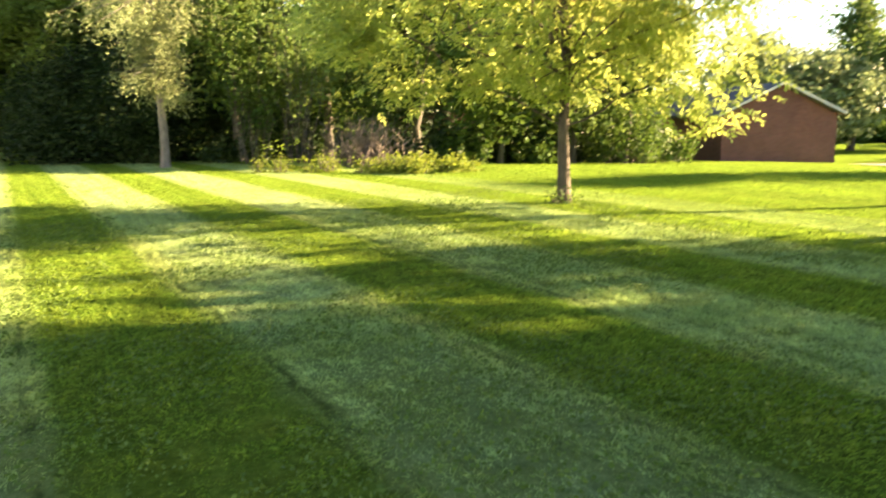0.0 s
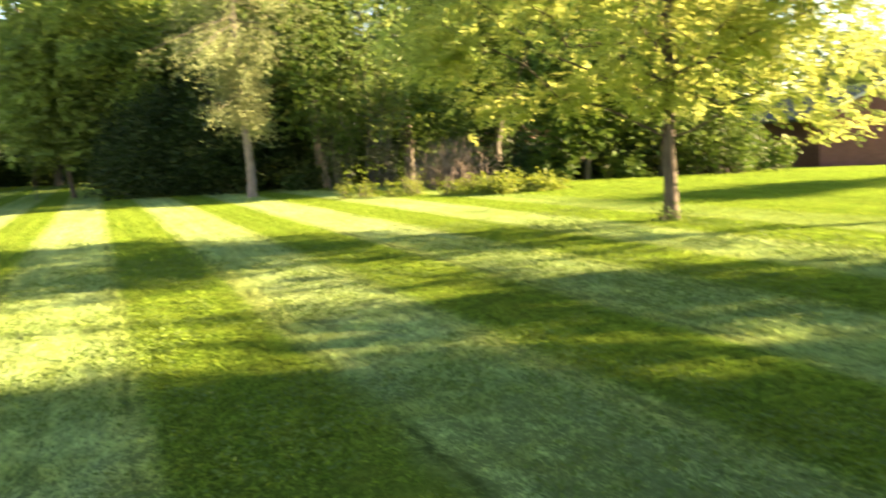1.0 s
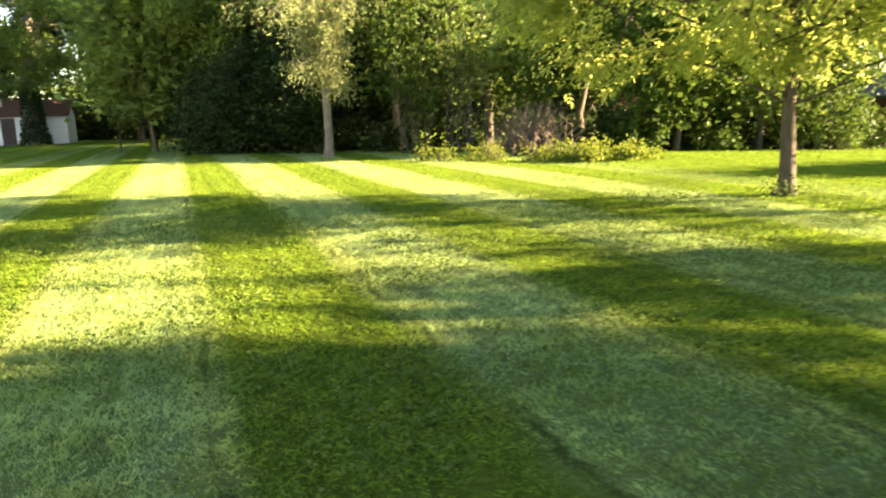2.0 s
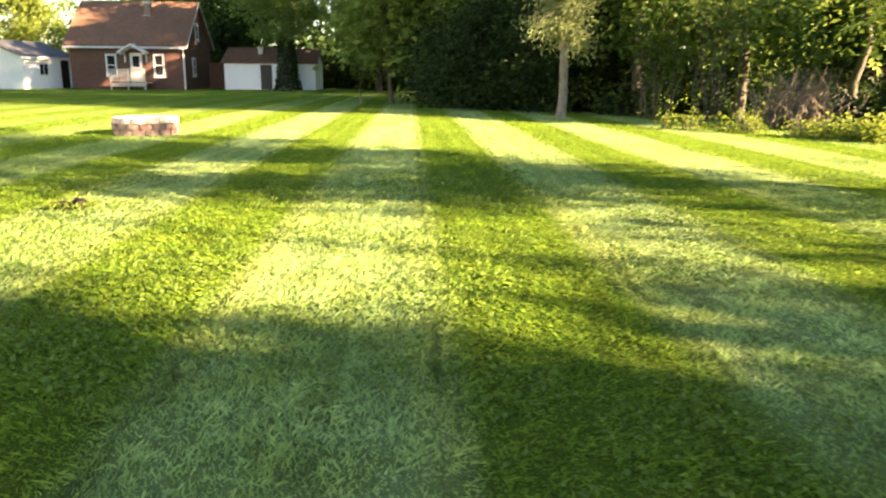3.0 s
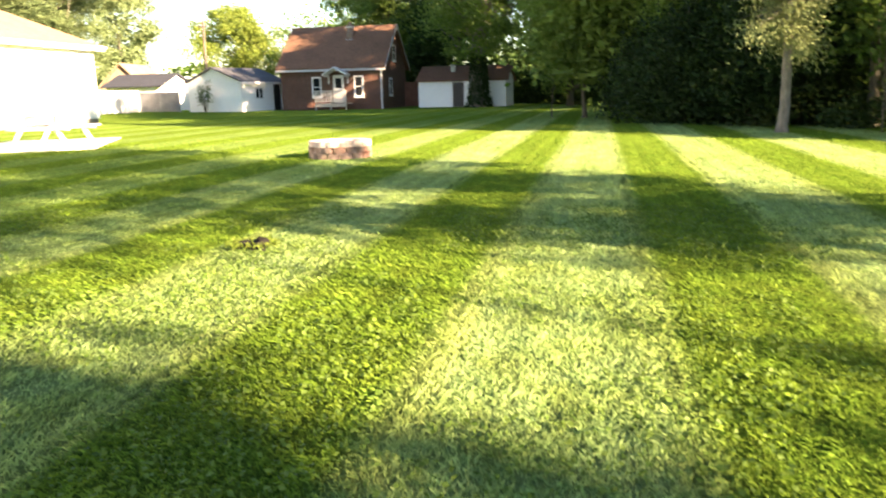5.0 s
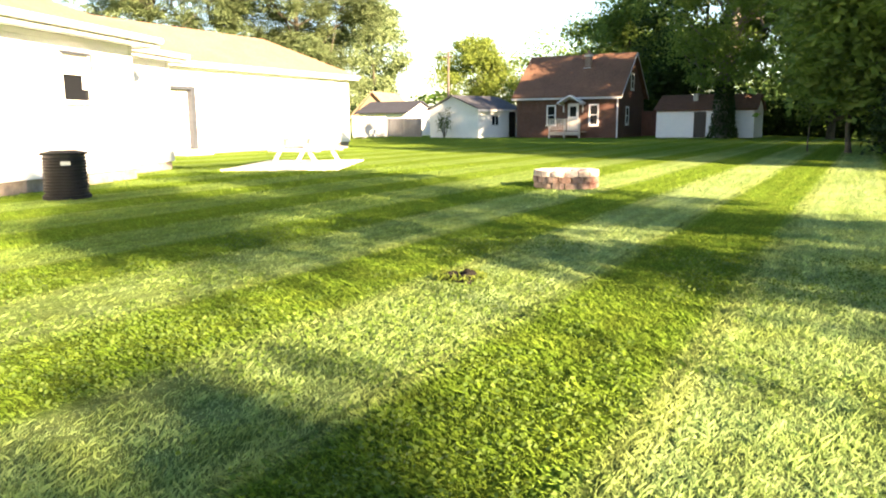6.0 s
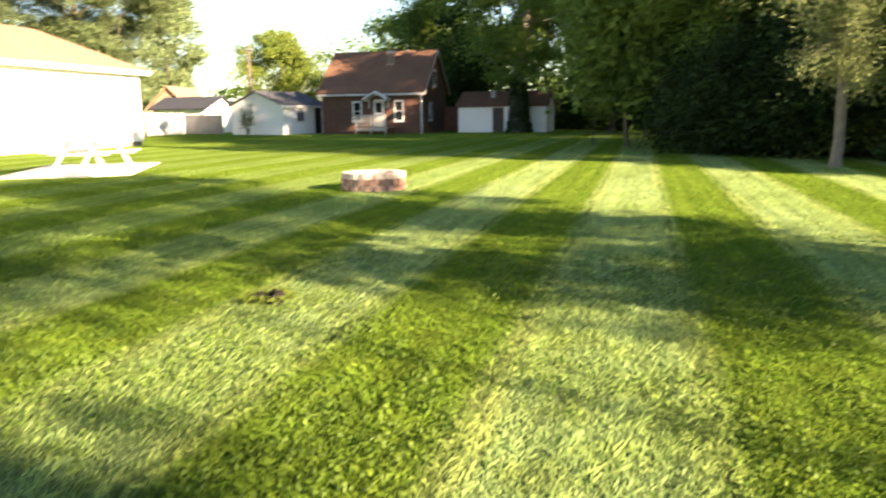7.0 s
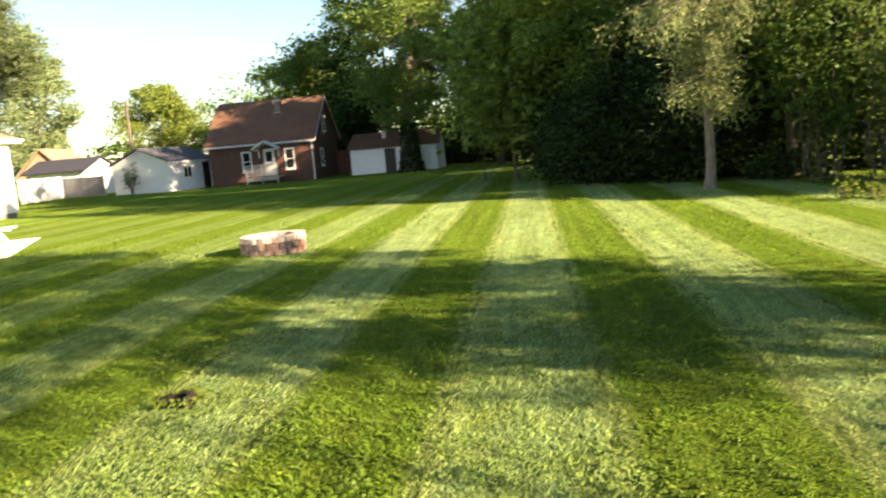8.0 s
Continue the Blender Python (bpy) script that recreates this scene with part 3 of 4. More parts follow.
def brick_house():
    W, D, EA, RI = 7.6, 7.0, 3.05, 5.95
    h = thing("brick_house", "small red brick house with steep red-brown shingle roof", "house", pose(-23.0, 54.8, 0, 0, 0, 1.0))
    bm = bmesh.new()
    gable_wall(bm, W, D, EA, RI)
    part("wall", bm, BRICK, h)
    roof_slabs(h, W, D, EA, RI, 0.28, ROOF_RED)
    part("fascia", boxes(((-0.28, -0.36, EA - 0.36), (W + 0.28, -0.29, EA - 0.22))), GREY_FENCE, h, "pale grey gutter and fascia board")
    pitch = (RI - EA) / (D / 2)
    for s in (0, 1):
        bm = bmesh.new()
        y_out, z_out = (-0.28, EA - 0.28 * pitch) if s == 0 else (D + 0.28, EA - 0.28 * pitch)
        prism(bm, [(y_out, z_out - 0.04), (D / 2, RI - 0.04), (D / 2, RI + 0.13), (y_out, z_out + 0.13)], W + 0.283, W + 0.31)
        part("rake_board", bm, GREY_FENCE, h, "pale rake board")
    part("downspout", boxes(((W - 0.12, -0.09, 0), (W - 0.02, -0.003, EA - 0.3)), bevel=0.02), WHITE, h)
    c = part("chimney", boxes(((4.38, 2.3, 4.4), (4.80, 2.7, 5.95)), ((4.34, 2.26, 5.95), (4.84, 2.74, 6.03)), ((4.50, 2.42, 6.03), (4.68, 2.60, 6.25))), CHIMNEY_BRICK, h, "pale brick chimney")
    part("flashing", boxes(((4.30, 2.18, 4.80), (4.88, 2.34, 5.02))), GREY_FENCE, c, "pale metal flashing at the chimney foot")
    part("chimney_cap", boxes(((4.33, 2.25, 5.80), (4.85, 2.75, 5.94))), CONCRETE, c, "pale weathered chimney cap")
    sash_window(h, 2.70, 0.88, 2.33, 0.72)
    sash_window(h, 5.85, 0.85, 2.36, 0.72)
    sash_window(h, 2.2, 0.9, 2.2, 0.8, W, axis="y")
    sash_window(h, 3.4, 3.4, 4.6, 0.8, W, axis="y")
    # door and its little gabled hood
    d = part("door", boxes(((3.95, -0.03, 0.5), (4.75, 0.02, 2.42))), WHITE, h, "white panelled back door")
    part("door_window", boxes(((4.12, -0.045, 1.5), (4.58, -0.031, 2.2)), bevel=0), GLASS, d)
    hood = new("door_hood")
    hood.parent = h
    bm = bmesh.new()
    prism(bm, [(3.45, 2.36), (4.35, 2.88), (5.25, 2.36), (5.25, 2.46), (4.35, 2.98), (3.45, 2.46)], -1.0, -0.002, "y")
    part("hood_roof", bm, WHITE, hood)
    part("bracket", boxes(((3.6, -0.9, 2.30), (3.68, -0.02, 2.40)), ((3.6, -0.08, 1.8), (3.68, -0.02, 2.3))), WHITE, hood)
    part("bracket", boxes(((5.02, -0.9, 2.30), (5.10, -0.02, 2.40)), ((5.02, -0.08, 1.8), (5.10, -0.02, 2.3))), WHITE, hood)
    return h


brick_house()


def back_porch():
    """A small wooden landing with rails and two steps before the door."""
    p = thing("back_porch", "weathered grey wooden landing with rails at a back door", "porch", pose(-23.0, 54.8, 0, 0, 0, 1.0))
    x0, x1, y0 = 3.05, 5.35, -1.5
    for k in range(10):
        a = y0 + k * 0.148
        part("deck_board", boxes(((x0, a, 0.42), (x1, a + 0.14, 0.46))), GREY_WOOD, p)
    for x in (x0 + 0.05, (x0 + x1) / 2, x1 - 0.05):
        part("post", boxes(((x - 0.045, y0, 0), (x + 0.045, y0 + 0.09, 1.35))), GREY_WOOD, p)
    part("skirt", boxes(((x0, y0 + 0.09, 0.22), (x1, y0 + 0.12, 0.42))), GREY_WOOD, p)
    part("rail", boxes(((x0, y0 - 0.02, 1.30), (x1, y0 + 0.10, 1.35))), GREY_WOOD, p)
    part("rail", boxes(((x0, y0 + 0.02, 0.56), (x1, y0 + 0.07, 0.62))), GREY_WOOD, p)
    for k in range(16):
        x = x0 + 0.14 + k * 0.135
        part("baluster", boxes(((x, y0 + 0.02, 0.62), (x + 0.075, y0 + 0.055, 1.30))), GREY_WOOD, p)
    return p


back_porch()


def lap_siding(bm, x0, x1, z0, z1, y=0.0, pitch=0.2, proud=0.022):
    """Overlapping boards on a wall that faces -y."""
    z = z0
    while z < z1 - 0.01:
        t = min(z + pitch, z1)
        prism(bm, [(y, z), (y - proud, z), (y - 0.004, t), (y, t)], x0, x1)
        z = t


def white_garage():
    W, D, EA, RI = 5.0, 4.8, 2.15, 3.1
    g = thing("white_garage", "white sided garage with grey shingle roof", "garage", pose(-25.3, 53.0, 0, 0, 0, 75.5))
    # local x runs away from the viewer, local y to the viewer's left
    bm = bmesh.new()
    gable_wall(bm, D, W, EA, RI, 0.12)
    part("wall", bm, SIDING, g)
    roof_slabs(g, D, W, EA, RI, 0.22, ROOF_GREY, 0.08)
    bm = bmesh.new()
    lap_siding(bm, 0.0, D, 0.05, EA - 0.12, -0.002)
    part("siding", bm, SIDING, g)
    part("window", boxes(((1.55, -0.06, 0.95), (1.85, -0.03, 1.6)), ((1.95, -0.06, 0.95), (2.25, -0.03, 1.6)), bevel=0.01), GLASS, g)
    for z in (0.85, 1.6):
        part("window_trim", boxes(((1.45, -0.05, z), (2.35, -0.028, z + 0.1))), WHITE, g)
    # near-black panel on the wall stands in for the shade inside the opening
    part("doorway", boxes(((3.55, -0.06, 0.02), (4.3, -0.03, 1.95))), DARK_METAL, g, "near-black panel for the shade in an open doorway")
    part("corner_post", boxes(((4.42, -0.12, 0), (4.66, -0.028, EA))), WHITE, g)
    part("rake_board", boxes(((-0.24, -0.24, EA - 0.22), (-0.20, 0.02, EA - 0.08))), WHITE, g)
    part("fascia", boxes(((-0.22, -0.26, EA - 0.24), (D + 0.22, -0.225, EA - 0.06))), WHITE, g)
    return g


white_garage()


def low_shed():
    W, D, EA, RI = 6.4, 4.6, 1.9, 2.9
    s = thing("low_shed", "long low white shed with red-brown roof under a big tree", "shed", pose(-13.3, 57.0, 0))
    bm = bmesh.new()
    gable_wall(bm, W, D, EA, RI, 0.12)
    part("wall", bm, SIDING, s)
    roof_slabs(s, W, D, EA, RI, 0.2, ROOF_RED, 0.08)
    bm = bmesh.new()
    lap_siding(bm, 0, W, 0.05, EA - 0.1, -0.002)
    part("siding", bm, SIDING, s)
    part("door", boxes(((2.55, -0.07, 0.02), (3.35, -0.03, 1.75))), DARK_METAL, s, "dark door")
    part("roof_vent", boxes(((2.2, 1.2, 2.35), (2.5, 1.5, 2.95)), ((2.15, 1.15, 2.95), (2.55, 1.55, 3.0))), CONCRETE, s)
    return s


low_shed()


def panel_fence(name, label, m, n, wide, high, material, group=""):
    """Boards between posts, along local x."""
    f = thing(name, label, "fence", m, group)
    for k in range(n + 1):
        part("post", boxes(((k * wide - 0.05, -0.06, 0), (k * wide + 0.05, 0.06, high + 0.06))), material, f)
    for k in range(n):
        nb = int(wide / 0.16)
        for b in range(nb):
            x = k * wide + 0.05 + b * (wide - 0.1) / nb
            part("board", boxes(((x, -0.02, 0.05), (x + (wide - 0.1) / nb - 0.008, 0.02, high))), material, f)
        part("rail", boxes(((k * wide + 0.05, 0.02, 0.25), ((k + 1) * wide - 0.05, 0.06, 0.33))), material, f)
        part("rail", boxes(((k * wide + 0.05, 0.02, high - 0.3), ((k + 1) * wide - 0.05, 0.06, high - 0.22))), material, f)
    return f


panel_fence("yard_fence", "grey vinyl privacy fence in shade", pose(-35.3, 56.0, 0, 0, 0, -17), 2, 2.1, 1.5, SHADE_FENCE)
panel_fence("yard_fence", "white vinyl privacy fence in full sun", pose(-34.6, 50.2, 0, 0, 0, 97), 3, 1.8, 1.65, WHITE)
panel_fence("wood_fence", "dark red-brown wooden fence beside the brick house", pose(-15.2, 60.5, 0), 1, 1.9, 1.9, RED_WOOD)


def plain_house(name, label, x, y, rot, W, D, EA, RI, wall, roof, z=0.0):
    h = thing(name, label, "house", pose(x, y, z, 0, 0, rot))
    bm = bmesh.new()
    gable_wall(bm, W, D, EA, RI)
    part("wall", bm, wall, h)
    roof_slabs(h, W, D, EA, RI, 0.3, roof)
    return h


plain_house("small_outbuilding", "small white outbuilding with dark roof behind the fence", -41.5, 60.5, -6, 5.6, 4.0, 2.1, 3.0, SIDING, ROOF_NAVY)
plain_house("neighbour_house", "distant house with sunlit tan roof among trees", -41.5, 66.5, 103, 7.0, 4.6, 1.9, 4.2, TAN_WALL, TAN_WALL)


def brick_barn():
    W, D, EA, RI = 9.0, 5.0, 2.15, 3.35
    z = float(ground_z(np.float64(30.5), np.float64(20.0)))
    b = thing("brick_barn", "dull red brick outbuilding with grey gable roof", "barn", pose(30.8, 19.5, z - 0.02, 0, 0, 62))
    # the gable end faces the lawn; local x runs back along the ridge
    bm = bmesh.new()
    gable_wall(bm, W, D, EA, RI)
    part("wall", bm, BARN_BRICK, b)
    roof_slabs(b, W, D, EA, RI, 0.25, ROOF_GREY)
    pitch = (RI - EA) / (D / 2)
    for s in (0, 1):
        bm = bmesh.new()
        y_out, z_out = (-0.25, EA - 0.25 * pitch) if s == 0 else (D + 0.25, EA - 0.25 * pitch)
        prism(bm, [(y_out, z_out + 0.03), (D / 2, RI + 0.03), (D / 2, RI + 0.135), (y_out, z_out + 0.135)], -0.275, -0.253)
        part("rake_board", bm, GREY_FENCE, b, "pale rake board")
    return b


brick_barn()


def hip_roof(lo, hi, z, ridge, over, run):
    """A hip roof over a plan from lo to hi, its ridge along x; run is the hip's length along the ridge."""
    bm = bmesh.new()
    (x0, y0), (x1, y1) = (lo[0] - over, lo[1] - over), (hi[0] + over, hi[1] + over)
    ym = (y0 + y1) / 2
    v = [bm.verts.new(p) for p in [(x0, y1, z), (x1, y1, z), (x1, y0, z), (x0, y0, z), (x0 + run, ym, ridge), (x1 - run, ym, ridge)]]
    for f in ((0, 1, 5, 4), (2, 3, 4, 5), (3, 0, 4), (1, 2, 5), (3, 2, 1, 0)):
        bm.faces.new([v[i] for i in f])
    bmesh.ops.recalc_face_normals(bm, faces=bm.faces)
    return bm


def white_range(b, m, lo, hi, eave, ridge, over, run, names):
    """One range of the white building, in its own frame m: foundation, wall, siding boards, soffit, fascia and roof; its front faces +y."""
    wall, roof = names
    (x0, y0), (x1, y1) = lo, hi
    made = [part(wall, boxes(((x0, y0, 0.22), (x1, y1, eave)), bevel=0), SIDING, b),
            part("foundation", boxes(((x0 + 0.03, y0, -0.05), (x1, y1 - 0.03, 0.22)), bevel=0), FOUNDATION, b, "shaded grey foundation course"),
            part(roof, hip_roof(lo, hi, eave + 0.16, ridge, over, run), ROOF_TAN, b),
            part("soffit", boxes(((x0 - over + 0.02, y1 + 0.03, eave - 0.03), (x1 + over - 0.02, y1 + over - 0.02, eave - 0.004)),
                                 ((x0 - over + 0.02, y0, eave - 0.03), (x0 - 0.01, y1 + 0.03, eave - 0.004)), bevel=0), WHITE, b),
            part("fascia", boxes(((x0 - over, y1 + over - 0.02, eave - 0.05), (x1 + over, y1 + over + 0.02, eave + 0.155)),
                                 ((x0 - over - 0.02, y0 - over, eave - 0.05), (x0 - over + 0.02, y1 + over - 0.02, eave + 0.155)), bevel=0.004), WHITE, b),
            part("gutter", boxes(((x0 - over, y1 + over + 0.021, eave + 0.03), (x1 + over, y1 + over + 0.13, eave + 0.15)), bevel=0.02), WHITE, b, "white gutter"),
            part("corner_board", boxes(((x0 - 0.025, y1 - 0.1, 0.22), (x0 + 0.09, y1 + 0.03, eave)), bevel=0.004), WHITE, b)]
    z = 0.22
    while z < eave - 0.06:
        made.append(part("siding_board", prism(bmesh.new(), [(y1 + 0.001, z), (y1 + 0.024, z), (y1 + 0.005, z + 0.2), (y1 + 0.001, z + 0.2)], x0 + 0.09, x1), SIDING, b))
        z += 0.2
    for ob in made:
        ob.matrix_basis = m


def white_building():
    """The long white building: a hipped main range and a lower wing, set forward and turned a little towards the lawn."""
    b = thing("white_building", "long white sided building in full sun with tan roof", "building", pose(-23.2, 34.5, 0, 0, 0, -88))
    white_range(b, pose(0, 0, 0), (0.0, -5.7), (24.0, 0.0), 3.3, 5.15, 0.4, 3.3, ("wall", "roof"))
    part("door", boxes(((10.62, 0.02, 0.28), (11.5, 0.045, 2.42))), WHITE, b)
    # far jamb and head coloured dark for the shade in the door recess
    part("door_frame", boxes(((10.42, 0.02, 0.22), (10.62, 0.26, 2.54)), ((10.62, 0.02, 2.42), (11.6, 0.26, 2.54)), bevel=0.004), SHADED_TRIM, b, "door frame with the shade of its jamb put into dark grey")
    part("door_step", boxes(((10.3, 0.04, -0.02), (11.7, 0.9, 0.2)), bevel=0.01), CONCRETE, b, "pale concrete door step")
    # the wing, in a frame of its own whose corner stands near the slab
    wing = pose(-23.2, 34.5, 0, 0, 0, -88).inverted() @ pose(-13.75, 14.45, 0, 0, 0, -70)
    white_range(b, wing, (0.0, -6.5), (11.0, 0.0), 2.76, 4.5, 0.42, 3.6, ("wing_wall", "wing_roof"))
    white_range(b, wing, (-3.0, -5.6), (-0.01, -0.9), 2.70, 3.9, 0.34, 1.2, ("link_wall", "link_roof"))
    w = new("window")
    w.parent = b
    w.matrix_basis = wing
    xw, f, y = 1.88, 0.07, 0.0
    part("frame", boxes(((xw - 0.45, y + 0.02, 1.50), (xw - 0.45 + f, y + 0.09, 2.5)), ((xw + 0.45 - f, y + 0.02, 1.50), (xw + 0.45, y + 0.09, 2.5)),
                        ((xw - 0.38, y + 0.02, 2.42), (xw + 0.38, y + 0.09, 2.5)), ((xw - 0.38, y + 0.02, 1.50), (xw + 0.38, y + 0.09, 1.58)),
                        ((xw - 0.38, y + 0.02, 2.03), (xw + 0.38, y + 0.08, 2.09))), WHITE, w)
    part("pane", boxes(((xw - 0.38, y + 0.026, 1.58), (xw + 0.38, y + 0.034, 2.03)), bevel=0), GLASS, w)
    part("curtain", boxes(((xw - 0.36, y + 0.035, 1.78), (xw - 0.20, y + 0.04, 2.03)), bevel=0), WHITE, w, "white curtain corner")
    # grey strip added for the shade line along the casing's top and side
    part("casing_shade_line", boxes(((xw - 0.45, y + 0.091, 2.40), (xw + 0.45, y + 0.10, 2.45)), ((xw - 0.45, y + 0.091, 2.12), (xw - 0.41, y + 0.10, 2.40)), bevel=0), SHADED_TRIM, w, "grey strip for the shade line of the window casing")
    # white panel for the upper sash, its sunlit look put into the colour
    part("sunlit_upper_sash", boxes(((xw - 0.38, y + 0.026, 2.09), (xw + 0.38, y + 0.034, 2.42)), bevel=0), WHITE, w)
    part("meter_box", boxes(((-0.9 + 0.3, -0.89, 1.4), (-0.3, -0.78, 1.9)), bevel=0.02), WHITE, b).matrix_basis = wing
    return b


white_building()


def rounded_ring(half, corner, seg=5):
    """Points of a square with rounded corners, anticlockwise."""
    out = []
    for q in range(4):
        cx, cy = [(1, 1), (-1, 1), (-1, -1), (1, -1)][q]
        for k in range(seg + 1):
            a = (q + k / seg) * math.pi / 2
            out.append((cx * (half - corner) + corner * math.cos(a), cy * (half - corner) + corner * math.sin(a)))
    return out


def loft(levels, corner=0.11):
    """A closed body through rounded squares: levels of (half width, z)."""
    bm = bmesh.new()
    rings = [[bm.verts.new((x, y, z)) for x, y in rounded_ring(h, corner)] for h, z in levels]
    n = len(rings[0])
    for r0, r1 in zip(rings, rings[1:]):
        for i in range(n):
            bm.faces.new((r0[i], r0[(i + 1) % n], r1[(i + 1) % n], r1[i]))
    bm.faces.new(list(reversed(rings[0])))
    bm.faces.new(rings[-1])
    return bm


def air_conditioner():
    a = thing("air_conditioner", "dark grey outdoor air conditioner unit with louvred sides", "air conditioner", pose(-11.10, 11.05, 0, 0, 0, 40))
    s, h = 0.315, 0.72
    part("base", loft([(s + 0.012, 0.0), (s + 0.012, 0.06), (s, 0.065)], 0.25), METAL_GREY, a)
    part("core", loft([(s - 0.03, 0.06), (s - 0.03, h - 0.04)], 0.23), DARK_METAL, a)
    for k in range(13):
        z = 0.075 + k * 0.045
        part("louvre", loft([(s - 0.03, z + 0.01), (s, z), (s, z + 0.007), (s - 0.03, z + 0.030)], 0.245), LOUVRE, a)
    lid = part("lid", loft([(s - 0.02, h - 0.045), (s + 0.003, h - 0.04), (s + 0.003, h - 0.005), (s - 0.05, h + 0.012)], 0.24), METAL_GREY, a)
    part("fan_guard", loft([(0.22, h + 0.016), (0.20, h + 0.03)], 0.18), DARK_METAL, lid)
    part("label_plate", boxes(((0.04, -s - 0.012, 0.53), (0.18, -s - 0.005, 0.59)), bevel=0), WHITE, a, "small white label plate")
    return a


air_conditioner()


def concrete_pad():
    return tagged(part("concrete_pad", boxes(((-2.4, -1.45, -0.05), (2.4, 1.45, 0.03)), bevel=0.015), CONCRETE, None), "pale concrete patio slab in full sun", "patio", kind="structure")


pad = concrete_pad()
pad.matrix_basis = pose(-13.9, 19.8, 0, 0, 0, 118)


def picnic_table():
    t = thing("picnic_table", "white painted picnic table with benches on a slab", "picnic table", pose(-14.1, 20.3, 0.03, 0, 0, 100))
    for k in range(5):
        y = -0.36 + k * 0.145
        part("top_board", boxes(((-0.95, y, 0.70), (0.95, y + 0.138, 0.74))), WHITE, t)
    for sy in (-1, 1):
        for k in range(2):
            y = sy * 0.70 - 0.13 + k * 0.135
            part("seat_board", boxes(((-0.95, y, 0.40), (0.95, y + 0.128, 0.44))), WHITE, t)
    for x in (-0.65, 0.65):
        part("cross_beam", boxes(((x - 0.02, -0.82, 0.34), (x + 0.02, 0.82, 0.40))), WHITE, t)
        part("cross_beam", boxes(((x - 0.02, -0.34, 0.64), (x + 0.02, 0.34, 0.70))), WHITE, t)
        for sy in (-1, 1):
            bm = bmesh.new()
            prism(bm, [(sy * 0.62, 0), (sy * 0.74, 0), (sy * 0.32, 0.66), (sy * 0.20, 0.66)], x + 0.02, x + 0.06)
            part("leg", bm, WHITE, t)
    return t


picnic_table()


# ---- fire ring ----
def fire_ring():
    r = thing("fire_ring", "round fire pit of pale and reddish stacked blocks on lawn", "fire pit", pose(-4.88, 16.3, 0))
    rng = random.Random(4)
    n, r0, r1 = 15, 0.38, 0.57
    for course in range(3):
        for k in range(n):
            a0 = (k + 0.5 * (course % 2)) * 2 * math.pi / n + 0.014
            a1 = a0 + 2 * math.pi / n - 0.028
            z0, z1 = course * 0.103, course * 0.103 + 0.099
            bm = bmesh.new()
            o = rng.uniform(-0.012, 0.012)
            ring = []
            for z in (z0, z1):
                q = []
                for a, rr in ((a0, r0), (a0, r1 - 0.02), ((a0 * 2 + a1) / 3, r1), ((a0 + 2 * a1) / 3, r1), (a1, r1 - 0.02), (a1, r0)):
                    q.append(bm.verts.new(((rr + o) * math.cos(a), (rr + o) * math.sin(a), z + rng.uniform(-0.003, 0.003))))
                ring.append(q)
            bm.faces.new(list(reversed(ring[0])))
            bm.faces.new(ring[1])
            for i in range(6):
                bm.faces.new((ring[0][i], ring[0][(i + 1) % 6], ring[1][(i + 1) % 6], ring[1][i]))
            bmesh.ops.bevel(bm, geom=bm.edges[:], offset=0.007, segments=1, affect="EDGES")
            part("block", bm, BLOCK if course < 2 else CAP_BLOCK, r)
    bm = bmesh.new()
    bmesh.ops.create_circle(bm, cap_ends=True, radius=0.41, segments=24)
    for v in bm.verts:
        v.co.z = 0.06
    bmesh.ops.subdivide_edges(bm, edges=bm.edges[:], cuts=2)
    part("ash_bed", bm, ASH, r, "grey ash and charred bits")
    return r


fire_ring()


# ---- trees ----
tree("young_tree", "young shade tree with glowing yellow-green leaves", 6.70, 8.68, 8.8, 3.5, 1.4, 11, YOUNG_LEAF, YOUNG_BARK, 96000, 0.085, 140, 0.085, 44, clump_r=0.7, crook=0.004, thin=(0.3, 2.2), spray=7, slim=0.5,
     extra=[(1.2, -1.0, 1.25), (1.5, -1.25, 1.1), (1.0, -0.8, 1.6), (1.7, -1.3, 1.6), (1.4, -0.9, 2.0), (0.9, 0.5, 1.8), (-0.9, 0.8, 1.75), (-1.6, 1.3, 1.6), (-2.1, 1.6, 2.0), (-1.2, -0.6, 1.9),
            (-2.4, 1.5, 2.3), (-2.4, 1.2, 2.9), (-2.1, 1.8, 3.4), (-2.5, 1.5, 3.6), (-1.9, 1.0, 2.7), (-2.6, 2.0, 2.6), (1.9, -1.0, 2.4), (2.2, -1.2, 3.0),
            (-0.2, -1.6, 2.5), (0.2, -1.9, 2.8), (-0.4, -2.9, 3.9), (0.3, -3.1, 4.4), (-0.9, -2.7, 4.8), (0.5, -2.8, 3.4), (0.2, -2.3, 2.4), (-0.3, -2.0, 3.2), (0.3, -1.7, 2.4)])
